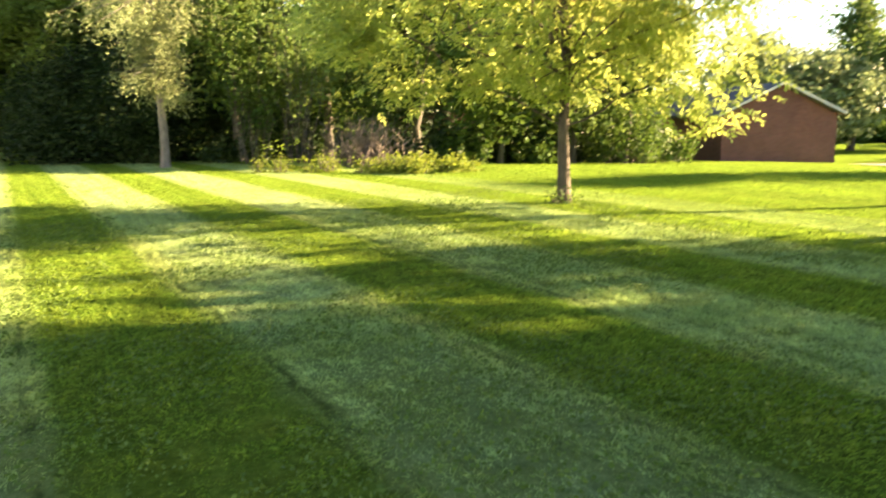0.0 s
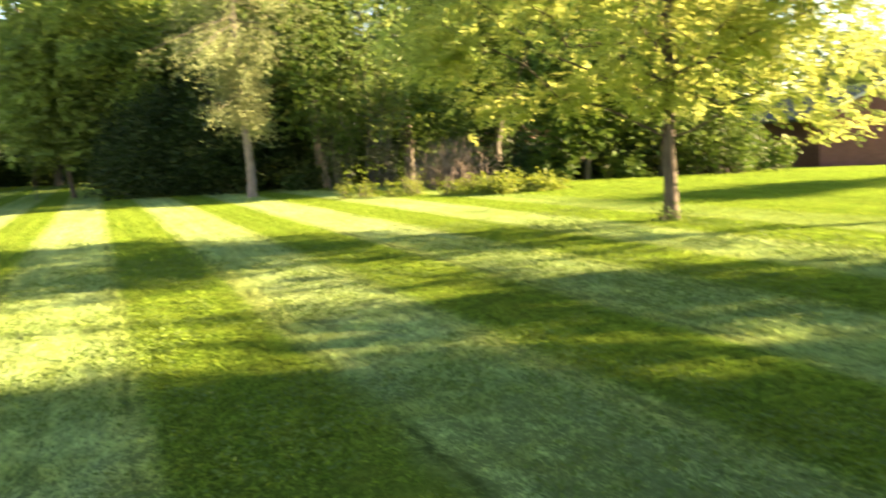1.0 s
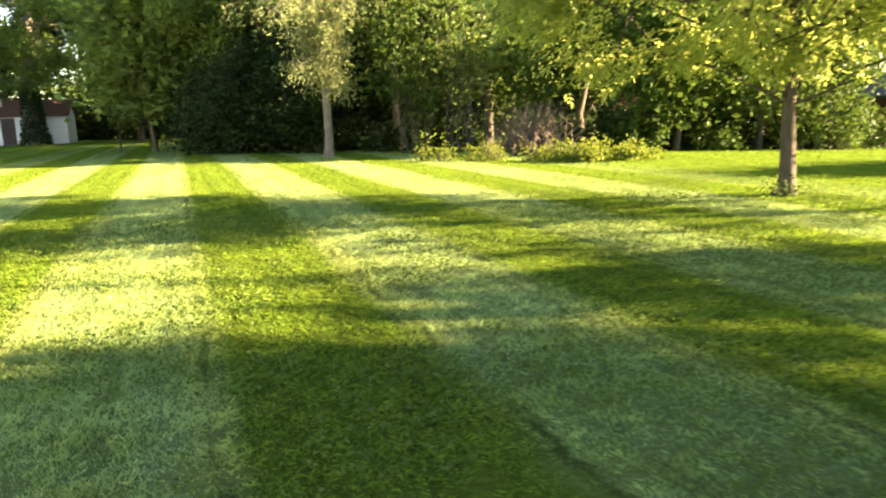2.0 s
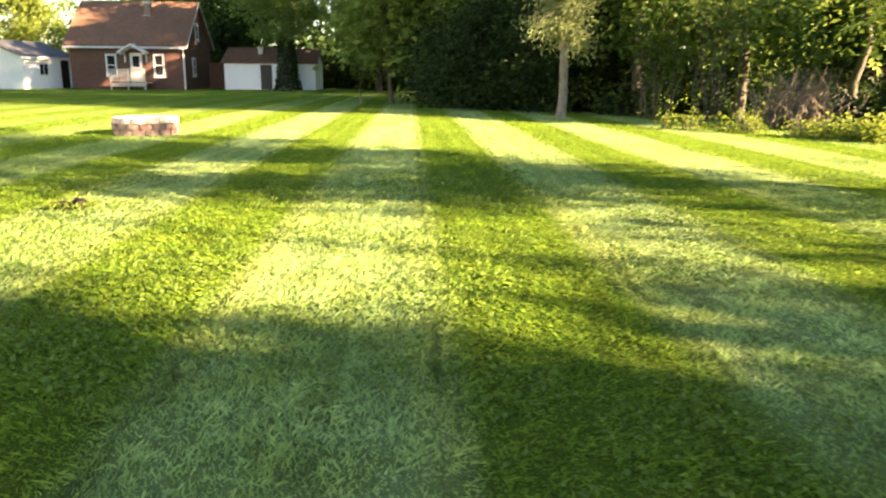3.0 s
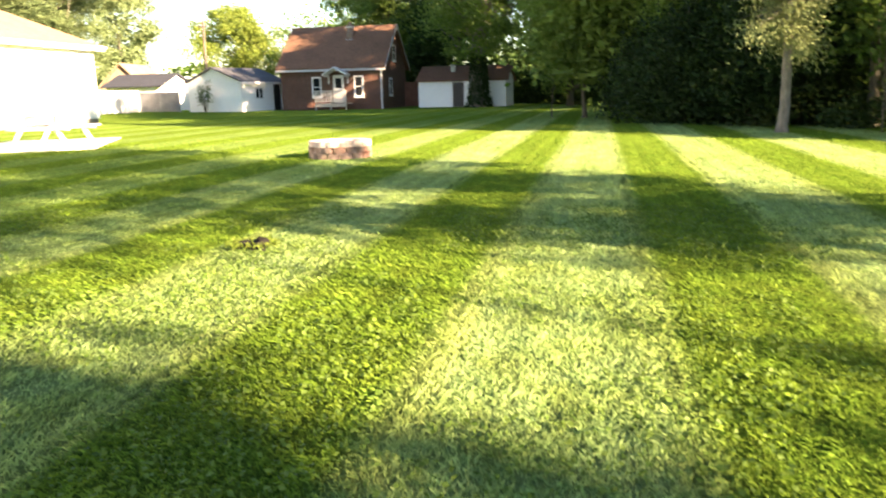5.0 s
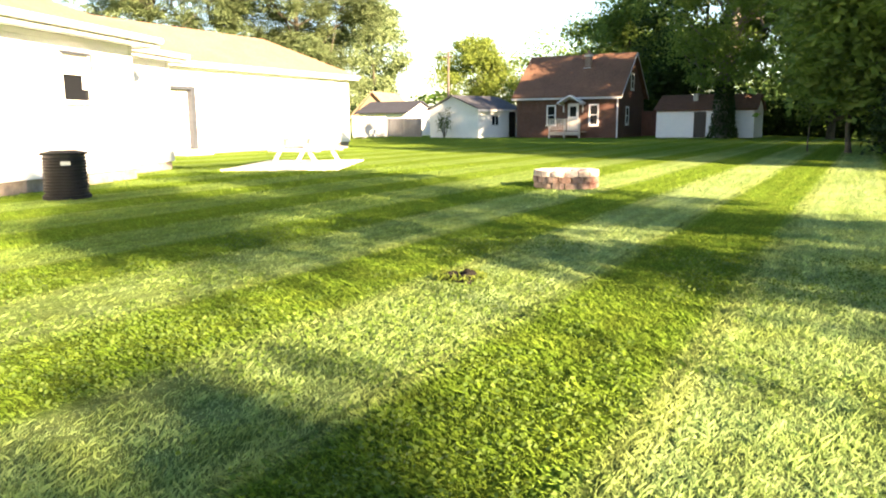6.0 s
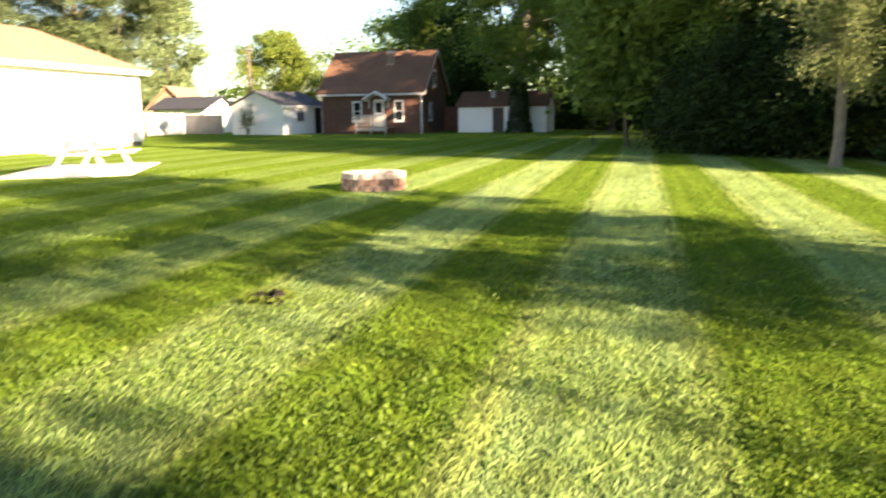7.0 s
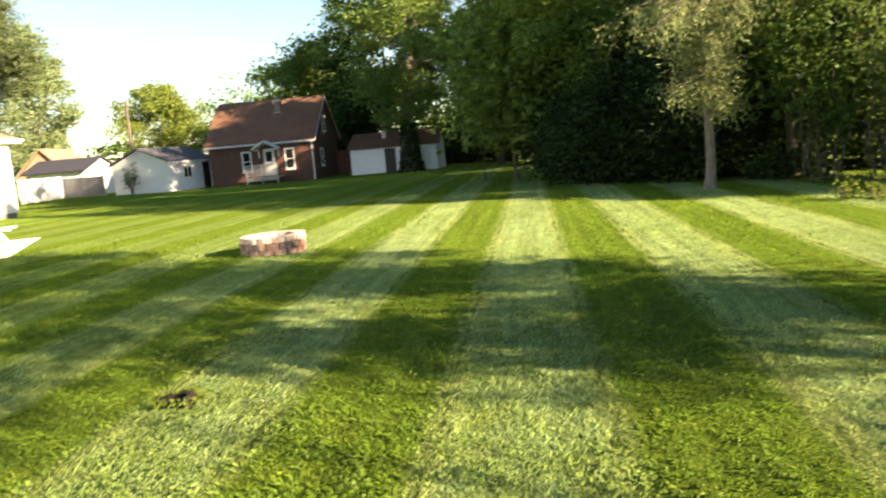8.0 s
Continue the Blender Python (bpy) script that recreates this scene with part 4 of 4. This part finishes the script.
WOODS = [
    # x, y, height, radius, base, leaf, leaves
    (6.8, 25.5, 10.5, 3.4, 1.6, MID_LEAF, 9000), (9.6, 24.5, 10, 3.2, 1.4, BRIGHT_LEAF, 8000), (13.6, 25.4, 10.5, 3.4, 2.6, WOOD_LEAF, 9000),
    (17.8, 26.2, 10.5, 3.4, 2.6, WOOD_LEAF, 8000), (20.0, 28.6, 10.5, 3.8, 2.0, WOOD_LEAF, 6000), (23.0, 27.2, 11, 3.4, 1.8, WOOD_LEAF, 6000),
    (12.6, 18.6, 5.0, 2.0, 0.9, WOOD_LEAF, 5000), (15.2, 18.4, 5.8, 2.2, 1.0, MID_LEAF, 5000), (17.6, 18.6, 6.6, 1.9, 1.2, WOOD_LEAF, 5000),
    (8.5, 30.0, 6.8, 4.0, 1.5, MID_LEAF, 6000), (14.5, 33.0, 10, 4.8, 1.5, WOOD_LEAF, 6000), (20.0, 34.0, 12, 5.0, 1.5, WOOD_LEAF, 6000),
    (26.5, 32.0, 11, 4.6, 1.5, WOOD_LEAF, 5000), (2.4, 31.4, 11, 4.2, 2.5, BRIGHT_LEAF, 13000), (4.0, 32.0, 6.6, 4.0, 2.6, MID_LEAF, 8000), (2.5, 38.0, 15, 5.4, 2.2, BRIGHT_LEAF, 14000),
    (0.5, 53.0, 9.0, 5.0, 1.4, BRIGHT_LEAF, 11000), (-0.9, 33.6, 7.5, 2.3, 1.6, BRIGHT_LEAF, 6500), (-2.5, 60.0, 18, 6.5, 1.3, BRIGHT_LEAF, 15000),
    # the tree at (5.5, 44.4) is added to shade the brick house front
    (-12.0, 66.0, 17, 6.0, 3.0, SHADED_LEAF, 8000), (-19.0, 70.0, 12.0, 6.0, 2.5, BRIGHT_LEAF, 15000), (-26.0, 76.0, 8.4, 4.6, 2.0, BRIGHT_LEAF, 10000), (5.5, 44.4, 16, 5.2, 3.0, BRIGHT_LEAF, 15000),
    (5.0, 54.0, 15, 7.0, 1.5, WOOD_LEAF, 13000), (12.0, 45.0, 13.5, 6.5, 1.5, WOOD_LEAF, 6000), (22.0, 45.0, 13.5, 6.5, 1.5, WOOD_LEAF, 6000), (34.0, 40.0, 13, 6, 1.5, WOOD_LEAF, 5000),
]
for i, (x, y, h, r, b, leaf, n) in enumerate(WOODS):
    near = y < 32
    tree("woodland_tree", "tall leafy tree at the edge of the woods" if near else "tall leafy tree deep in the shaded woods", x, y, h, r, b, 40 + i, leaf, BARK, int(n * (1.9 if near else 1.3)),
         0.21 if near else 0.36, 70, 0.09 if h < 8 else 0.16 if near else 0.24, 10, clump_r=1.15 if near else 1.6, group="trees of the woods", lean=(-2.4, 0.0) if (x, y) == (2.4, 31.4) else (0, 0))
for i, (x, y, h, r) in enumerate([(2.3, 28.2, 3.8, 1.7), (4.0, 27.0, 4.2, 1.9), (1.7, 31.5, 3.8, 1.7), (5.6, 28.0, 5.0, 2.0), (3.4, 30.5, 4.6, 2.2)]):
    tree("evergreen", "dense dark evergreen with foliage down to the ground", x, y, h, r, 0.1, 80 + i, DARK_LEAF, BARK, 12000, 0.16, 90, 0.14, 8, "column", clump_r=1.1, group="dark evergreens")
tree("shed_tree", "big spreading tree with ivy-clad trunk before the shed", -8.6, 55.6, 16, 5.8, 3.2, 7, BRIGHT_LEAF, PALE_BARK, 30000, 0.26, 90, 0.46, 34, lean=(0.9, 0.8), clump_r=1.5, limb_r=0.42, crook=0.02)
tree("round_tree", "rounded tree with sunlit yellow-green crown beyond the roofs", -43.5, 90.0, 11.8, 7.4, 1.2, 21, ROUND_LEAF, BARK, 26000, 0.34, 90, 0.25, 8, clump_r=1.5)
tree("poplar", "tall airy tree with pale sunlit foliage", -48.0, 72.0, 17.4, 5.2, 2.0, 22, POPLAR_LEAF, BARK, 20000, 0.34, 90, 0.25, 10, "column", clump_r=1.4)
tree("pine", "large pine with olive-green needles behind the white building", -37.0, 47.0, 17, 7.0, 2.0, 23, PINE_LEAF, BARK, 110000, 0.30, 190, 0.3, 20, "round", clump_r=1.3, spray=7, slim=0.3)
tree("pine", "large pine with olive-green needles behind the white building", -43.0, 39.0, 17, 6.5, 2.5, 24, PINE_LEAF, BARK, 80000, 0.30, 160, 0.3, 18, "round", clump_r=1.25, spray=7, slim=0.3)
for i, (x, y, h, r, leaf, shape) in enumerate([(40.0, 31.0, 7.4, 3.6, POPLAR_LEAF, "round"), (43.5, 28.5, 6.6, 3.4, POPLAR_LEAF, "round"), (47.4, 28.6, 10.2, 2.8, MID_LEAF, "column"), (52.0, 25.0, 8.4, 4.0, POPLAR_LEAF, "round"), (40.0, 41.0, 9.5, 5.0, WOOD_LEAF, "round"), (58.0, 10.0, 9.0, 5, WOOD_LEAF, "round")]):
    tree("far_tree", "tree beyond the brick barn", x, y, h, r, 0.6, 120 + i, leaf, BARK, 9000, 0.34, 70, 0.22, 6, shape, clump_r=1.5, group="trees beyond the barn")
# unseen trees added beside the walk to cast shade over the near lawn
for i, (x, y, h, r, b) in enumerate([(18.0, -3.9, 8.22, 2.5, 2.4), (27.0, -6.4, 9.4, 2.8, 1.8), (32.6, 1.3, 10.5, 2.3, 1.8), (15.2, -7.5, 8.0, 2.6, 1.8), (18.2, -1.3, 7.0, 1.1, 3.2), (16.2, -5.5, 7.6, 2.3, 1.8), (19.0, -1.2, 12.2, 1.8, 8.8), (17.0, 2.6, 6.9, 2.1, 4.2)]):
    tree("unseen_yard_tree", "unseen leafy tree added to shade the near lawn", x, y, h, r, b, 140 + i, YOUNG_LEAF, BARK, 2000 if i == 4 else 420 if i == 7 else 6600 if i == 0 else 6500 if i == 2 else 3400, 0.26, 70 if i == 0 else 46, 0.1 if i == 6 else 0.16, 12, clump_r=0.9, group="yard trees",
         # loose high clumps added only to shade the lawn further west
         extra=[(0.0, 1.7, 9.6), (0.0, 2.2, 9.0)] if i == 0 else ())


def spruce():
    """A thin old spruce: pale bare stem, drooping branches with sparse needles."""
    rng = np.random.default_rng(3)
    t = thing("old_spruce", "thin old spruce with pale bare trunk and drooping sparse branches", "tree", pose(3.95, 22.7, 0))
    H = 11.0
    trunk = [(np.array([0, 0, -0.05]), 0.18), (np.array([0, 0, 0.15]), 0.135)] + [(np.array([rng.normal() * 0.012, rng.normal() * 0.012, z]), 0.125 * (1 - z / (H * 1.08))) for z in np.linspace(0.6, H, 10)]
    lines, pts = [], []
    for k in range(215):
        z = rng.uniform(2.3, H - 0.3)
        a = rng.uniform(0, 2 * np.pi)
        reach = (4.4 * (1 - z / H) + 0.5) * rng.uniform(0.35, 1.05)
        if z < 4.4:
            reach *= 0.26 + 0.1 * rng.uniform()
        tip = np.array([np.cos(a) * reach, np.sin(a) * reach, z - reach * 0.35])
        line = limb(rng, (0, 0, z), tip, 0.018, 0.004, 0.1, 5, 0.03)
        lines.append(line)
        for f in np.linspace(0.35, 1, 9):
            p = line[int(f * 5)][0]
            m = rng.integers(10, 24)
            q = p + rng.normal(size=(m, 3)) * np.array([0.10, 0.10, 0.06])
            q[:, 2] -= np.abs(rng.normal(size=m)) * 0.28
            pts.append(q)
    V, F = tubes([trunk], 9)
    quick("trunk", V, F, PALE_BARK, t, True)
    V, F = tubes(lines, 5)
    tagged(quick("branchwork", V, F, BARK, t, True), kind="stuff")
    V, F = leaves(rng, np.concatenate(pts), 0.11, 1.1, 0.28)
    quick("crown", V, F, SPRUCE_LEAF, t)


spruce()


def undergrowth(name, label, spots, seed, leaf, size, n, tall):
    """A clump of weeds or low shrubs: stems with leaves."""
    rng = np.random.default_rng(seed)
    for (x, y, r, h) in spots:
        t = thing(name, label, "shrub", pose(x, y, float(ground_z(np.float64(x), np.float64(y)))), name + "s at the wood edge")
        lines, pts = [], []
        for k in range(int(26 * r) + 8):
            a, rr = rng.uniform(0, 2 * np.pi), r * np.sqrt(rng.uniform())
            b = np.array([np.cos(a) * rr * 0.7, np.sin(a) * rr * 0.7, 0])
            tip = np.array([np.cos(a) * rr * 1.1, np.sin(a) * rr * 1.1, h * (1 - 0.5 * (rr / r) ** 2) * rng.uniform(0.6, 1.15)])
            line = limb(rng, b, tip, 0.012, 0.004, 0, 4)
            lines.append(line)
            m = max(int(n / 30), 8)
            f = rng.uniform(0.2, 1.0, m)
            q = b + (tip - b) * f[:, None] + rng.normal(size=(m, 3)) * 0.10
            q[:, 2] = np.maximum(q[:, 2], 0.02)
            pts.append(q)
        V, F = tubes(lines, 4)
        tagged(quick("stems", V, F, BARK, t, True), kind="stuff")
        V, F = leaves(rng, np.concatenate(pts), size, 0.0, 0.6)
        quick("foliage", V, F, leaf, t)


undergrowth("low_bush", "low sunlit yellow-green bush", [(8.45, 15.6, 0.72, 0.46), (7.7, 16.1, 0.45, 0.32), (9.1, 15.3, 0.4, 0.3)], 8, WEED_LEAF, 0.085, 1500, 0.5)
undergrowth("weed_clump", "ragged tall weeds in sun along the wood edge", [(5.3, 18.4, 0.22, 0.30), (5.75, 18.1, 0.2, 0.42), (6.3, 17.5, 0.26, 0.26), (6.7, 17.3, 0.2, 0.42), (7.25, 16.6, 0.26, 0.30), (6.9, 18.0, 0.3, 0.6)], 9, WEED_LEAF, 0.075, 330, 0.7)
undergrowth("shrub", "leafy green shrub in the undergrowth", [(11.5, 18.6, 0.8, 0.9), (16.6, 17.6, 1.2, 1.9), (19.5, 18.8, 1.3, 1.4), (13.6, 18.4, 0.8, 0.7)], 10, WOOD_LEAF, 0.16, 1500, 1.2)


def tall_shrub(x, y, h, r, seed, label):
    """A many-stemmed broad-leaved shrub: bare pale stems below, big leaves above."""
    rng = np.random.default_rng(seed)
    t = thing("tall_shrub", label, "shrub", pose(x, y, 0), "tall shrubs by the brush pile")
    pts, stems = [], []
    for k in range(16):
        a, rr = rng.uniform(0, 2 * np.pi), rng.uniform(0.1, 0.5)
        tip = np.array([np.cos(a) * r * rng.uniform(0.3, 1.1), np.sin(a) * r * rng.uniform(0.3, 1.1), h * rng.uniform(0.45, 1.05)])
        line = limb(rng, (np.cos(a) * rr, np.sin(a) * rr, 0), tip, 0.015, 0.004, -0.08, 6, 0.03)
        stems.append(line)
        for f in (4, 5, 6):
            m = 26
            pts.append(line[f][0] + rng.normal(size=(m, 3)) * np.array([0.34, 0.34, 0.22]))
    for line in stems:
        V, F = tubes([line], 5)
        quick("stem", V, F, BARK, t, True)
    V, F = leaves(rng, np.concatenate(pts), 0.19, 0.5, 0.5)
    quick("foliage", V, F, MID_LEAF if h > 4 else WOOD_LEAF, t)


tall_shrub(7.6, 21.6, 5.6, 1.1, 61, "tall broad-leaved shrub with pale stems behind brush")
tall_shrub(6.4, 22.4, 3.9, 0.8, 62, "broad-leaved green shrub on thin pale stems")
tall_shrub(9.8, 22.4, 3.2, 0.9, 63, "broad-leaved green shrub on thin pale stems")


def brush_pile():
    rng = np.random.default_rng(12)
    t = thing("brush_pile", "heap of dry brownish branches at the wood edge", "brush pile", pose(8.6, 19.0, 0))
    lines = []
    for k in range(240):
        a = rng.uniform(0, 2 * np.pi)
        b = np.array([rng.normal() * 0.42, rng.normal() * 0.42, 0.0])
        reach = rng.uniform(0.4, 1.15)
        tip = b + np.array([np.cos(a) * reach * 0.8, np.sin(a) * reach * 0.6, rng.uniform(0.4, 1.45)])
        lines.append(limb(rng, b, tip, 0.018, 0.004, 0.1, 4, 0.06))
    for line in lines:
        V, F = tubes([line], 4)
        quick("branch", V, F, DEAD_WOOD, t, True)


brush_pile()


def sapling():
    rng = np.random.default_rng(15)
    t = thing("sapling", "thin young sapling on the shaded lawn", "tree", pose(-2.2, 34.0, 0))
    lines = [limb(rng, (0, 0, 0), (0.05, 0, 2.0), 0.035, 0.01, 0, 6, 0.01)]
    pts = []
    for k in range(12):
        a, z = rng.uniform(0, 2 * np.pi), rng.uniform(1.0, 2.0)
        tip = (np.cos(a) * 0.35, np.sin(a) * 0.35, z + 0.25)
        lines.append(limb(rng, (0, 0, z), tip, 0.01, 0.004, 0, 3))
        pts.append(np.array(tip) + rng.normal(size=(25, 3)) * 0.12)
    V, F = tubes(lines, 6)
    quick("trunk", V, F, BARK, t, True)
    V, F = leaves(rng, np.concatenate(pts), 0.12)
    quick("crown", V, F, WOOD_LEAF, t)


sapling()


def dead_tree():
    """A tall bare dead trunk with short snapped stubs."""
    rng = np.random.default_rng(71)
    x, y = 53.2, 28.4
    t = thing("dead_tree", "tall bare dead tree with short snapped branches", "tree", pose(x, y, float(ground_z(np.float64(x), np.float64(y)))))
    trunk = limb(rng, (0, 0, -0.1), (0.3, 0.1, 12.0), 0.17, 0.05, 0, 9, 0.006)
    V, F = tubes([trunk], 7)
    quick("trunk", V, F, BARK, t, True)
    for k in range(16):
        z, a = rng.uniform(4.5, 11.5), rng.uniform(0, 2 * np.pi)
        b = np.array([0.3 * z / 12, 0.1 * z / 12, z])
        r = rng.uniform(0.3, 0.9)
        V, F = tubes([limb(rng, b, b + np.array([np.cos(a) * r, np.sin(a) * r, rng.uniform(-0.1, 0.4)]), 0.035, 0.01, 0, 3)], 5)
        quick("branch", V, F, BARK, t, True)


dead_tree()


def thicket(name, label, spots, seed, leaf, size):
    """Far woods and undergrowth that nobody could count: leaves in lumpy clumps. spots: x, y, radius, height, leaves."""
    rng = np.random.default_rng(seed)
    pts = []
    for x, y, r, h, n in spots:
        k = max(6, n // 60)
        a, rr = rng.uniform(0, 2 * np.pi, k), r * np.sqrt(rng.uniform(size=k))
        cz = h * rng.uniform(0.0, 1.0, k) ** 0.8 * (1 - 0.45 * (rr / r) ** 2)
        c = np.stack([x + np.cos(a) * rr, y + np.sin(a) * rr, cz], -1)
        i = rng.integers(0, k, n)
        p = c[i] + np.clip(rng.normal(size=(n, 3)), -1.6, 1.6) * np.array([r * 0.22, r * 0.22, h * 0.09 + 0.1])
        z = ground_z(p[:, 0], p[:, 1])
        p[:, 2] = np.maximum(p[:, 2], 0.03) + z
        pts.append(p)
    V, F = leaves(rng, np.concatenate(pts), size)
    return tagged(quick(name, V, F, leaf), label, "trees", kind="stuff")


rng_far = random.Random(2)
# dark leaves carry the deep shade under the trees in their colour
thicket("undergrowth", "dense undergrowth beneath the woods, its shade put into dark green",
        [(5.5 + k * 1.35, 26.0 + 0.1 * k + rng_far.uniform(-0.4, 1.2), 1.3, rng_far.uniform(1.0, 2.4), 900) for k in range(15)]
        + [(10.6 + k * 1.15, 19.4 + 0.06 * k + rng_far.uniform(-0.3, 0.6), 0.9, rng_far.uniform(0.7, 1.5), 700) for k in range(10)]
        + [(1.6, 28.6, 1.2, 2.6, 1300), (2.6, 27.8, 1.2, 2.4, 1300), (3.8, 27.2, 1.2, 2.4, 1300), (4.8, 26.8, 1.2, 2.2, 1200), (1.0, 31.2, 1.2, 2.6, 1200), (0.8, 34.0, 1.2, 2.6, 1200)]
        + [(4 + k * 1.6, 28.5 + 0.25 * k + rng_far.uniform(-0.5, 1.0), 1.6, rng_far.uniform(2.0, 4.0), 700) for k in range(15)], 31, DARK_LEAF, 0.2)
thicket("far_woods", "distant woods behind the trees, shade put into a darker leaf",
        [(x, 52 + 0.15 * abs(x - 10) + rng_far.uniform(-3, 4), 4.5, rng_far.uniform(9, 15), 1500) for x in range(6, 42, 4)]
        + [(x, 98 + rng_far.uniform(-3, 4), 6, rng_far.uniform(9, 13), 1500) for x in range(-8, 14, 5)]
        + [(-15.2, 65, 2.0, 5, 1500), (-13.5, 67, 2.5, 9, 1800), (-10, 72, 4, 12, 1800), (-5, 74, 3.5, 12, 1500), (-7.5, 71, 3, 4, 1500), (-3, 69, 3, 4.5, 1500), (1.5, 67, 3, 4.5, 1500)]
        # the first three clumps are added to shade the woods west of them
        + [(2, 77, 4.5, 13, 1500), (9, 78, 5, 15, 1800), (16, 76, 5, 15, 1500), (-31, 92, 5, 8, 1200)], 32, SHADED_LEAF, 0.6)
# brighter leaf: the sun on these trees is put into their colour
thicket("sunlit_woods", "sunlit green far trees rising behind the brick house",
        [(x, 84 + rng_far.uniform(-3, 4), 5, rng_far.uniform(11, 14), 4200) for x in range(-29, -16, 4)], 34, BRIGHT_LEAF, 0.42)
thicket("distant_treeline", "distant treeline at the horizon",
        [(-170 + k * 12, 150 + rng_far.uniform(-12, 12), 12, rng_far.uniform(5, 9), 500) for k in range(34)]
        + [(70 + rng_far.uniform(-6, 8), -60 + k * 10, 8, rng_far.uniform(5, 8), 700) for k in range(14)]
        + [(-110 + rng_far.uniform(-8, 8), -60 + k * 13, 10, rng_far.uniform(7, 11), 700) for k in range(16)], 33, WOOD_LEAF, 1.5)


def mole_hole():
    """A ragged scrape of bare soil in the lawn."""
    rng = np.random.default_rng(44)
    t = thing("soil_scrape", "small dug hole of dark soil with ragged grass round it", "soil", pose(-2.84, 8.60, 0))
    bm = bmesh.new()
    bmesh.ops.create_grid(bm, x_segments=14, y_segments=10, size=1.0)
    for v in bm.verts:
        r = math.hypot(v.co.x, v.co.y)
        k = noise.noise(Vector((v.co.x * 2.2, v.co.y * 2.2, 4.0)))
        v.co = Vector((v.co.x * 0.15, v.co.y * 0.12, max(0.0, 0.16 * r * max(0.0, 1.25 - r) + 0.05 * k) - 0.005))
    part("soil", bm, SOIL, t)
    a, r = rng.uniform(0, 2 * np.pi, 170), rng.uniform(0.75, 1.5, 170)
    pts = np.stack([np.cos(a) * r * 0.15, np.sin(a) * r * 0.12, np.full(170, 0.045)], axis=1)
    V, F = leaves(rng, pts, 0.06, -0.9, 0.16)
    tagged(quick("grass_tuft", V, F, WEED_LEAF, t), kind="stuff")


mole_hole()


def garage_vine():
    rng = np.random.default_rng(45)
    t = thing("wall_shrub", "dark leafy shrub against a white garage wall", "shrub", pose(-28.0, 52.9, 0))
    lines, pts = [], []
    for k in range(7):
        tip = (rng.normal() * 0.3, -0.15, rng.uniform(1.2, 2.1))
        lines.append(limb(rng, (0, -0.2, 0), tip, 0.03, 0.01, 0, 5))
        for f in (3, 4, 5):
            pts.append(lines[-1][f][0] + rng.normal(size=(26, 3)) * np.array([0.16, 0.05, 0.18]))
    V, F = tubes(lines, 5)
    quick("stems", V, F, BARK, t, True)
    V, F = leaves(rng, np.concatenate(pts), 0.14)
    quick("foliage", V, F, WOOD_LEAF, t)


garage_vine()


def trunk_ivy():
    rng = np.random.default_rng(46)
    n = 2600
    a, z = rng.uniform(0, 2 * np.pi, n), rng.uniform(0, 3.6, n) ** 1.0
    r = 0.42 + rng.uniform(0, 0.28, n) * (1.2 - 0.2 * z) + 0.3 * np.exp(-z)
    p = np.stack([np.cos(a) * r, np.sin(a) * r, np.maximum(z, 0.05)], -1)
    V, F = leaves(rng, p, 0.2, 0.4)
    t = thing("ivy", "dark ivy and suckers clothing a tree trunk", "ivy", pose(-8.6, 55.4, 0))
    quick("foliage", V, F, DARK_LEAF, t)


trunk_ivy()
gz = float(ground_z(np.float64(36.0), np.float64(15.0)))
panel_fence("cedar_fence", "orange-brown cedar fence beyond the barn", pose(36.0, 18.0, gz, 0, 0, -62), 4, 2.4, 1.5, ORANGE_WOOD)


def gravel_drive():
    """A thin worn strip of gravel beside the barn."""
    n = 24
    xs, V, F = np.linspace(0, 1, n), [], []
    for k, f in enumerate(xs):
        cx, cy = 26.0 + 16 * f, 15.5 - 13 * f
        for w in (-1.6, 1.6):
            px, py = cx + w * 0.63, cy + w * 0.78
            V.append((px, py, float(ground_z(np.float64(px), np.float64(py))) + 0.03))
    F = [(2 * k, 2 * k + 1, 2 * k + 3, 2 * k + 2) for k in range(n - 1)]
    return tagged(quick("gravel_drive", V, F, GRAVEL, None, True), "worn pinkish gravel drive beside the barn", "drive", kind="structure")


gravel_drive()
undergrowth("hedge", "dark clipped hedge beyond the barn", [(38.0 + k * 1.1, 13.5 - k * 1.7, 1.3, 1.0) for k in range(5)], 47, DARK_LEAF, 0.2, 1200, 1.0)
panel_fence("garden_fence", "pale tan board fence glimpsed behind the woods", pose(15.6, 30.6, -0.3, 0, 0, -14), 2, 2.2, 1.8, ROOF_TAN)


def utility_pole():
    p = thing("utility_pole", "thin grey wooden utility pole beyond the roofs", "pole", pose(-37.6, 70.5, 0))
    V, F = tubes([[(np.array([0, 0, -0.1]), 0.15), (np.array([0.02, 0, 4.0]), 0.13), (np.array([0.05, 0, 8.2]), 0.10)]], 8)
    quick("post", V, F, DEAD_WOOD, p, True)
    part("crossarm", boxes(((-0.5, -0.05, 7.6), (0.5, 0.05, 7.70))), DEAD_WOOD, p)


utility_pole()
tree("dark_cedar", "small dark pointed evergreen beyond the roofs", -49.0, 76.0, 6.6, 1.4, 0.2, 160, DARK_LEAF, BARK, 5000, 0.3, 50, 0.14, 5, "cone", clump_r=0.9)
undergrowth("tree_suckers", "dark leafy suckers at the foot of the young tree", [(6.62, 8.62, 0.16, 0.16)], 51, WOOD_LEAF, 0.05, 500, 0.2)
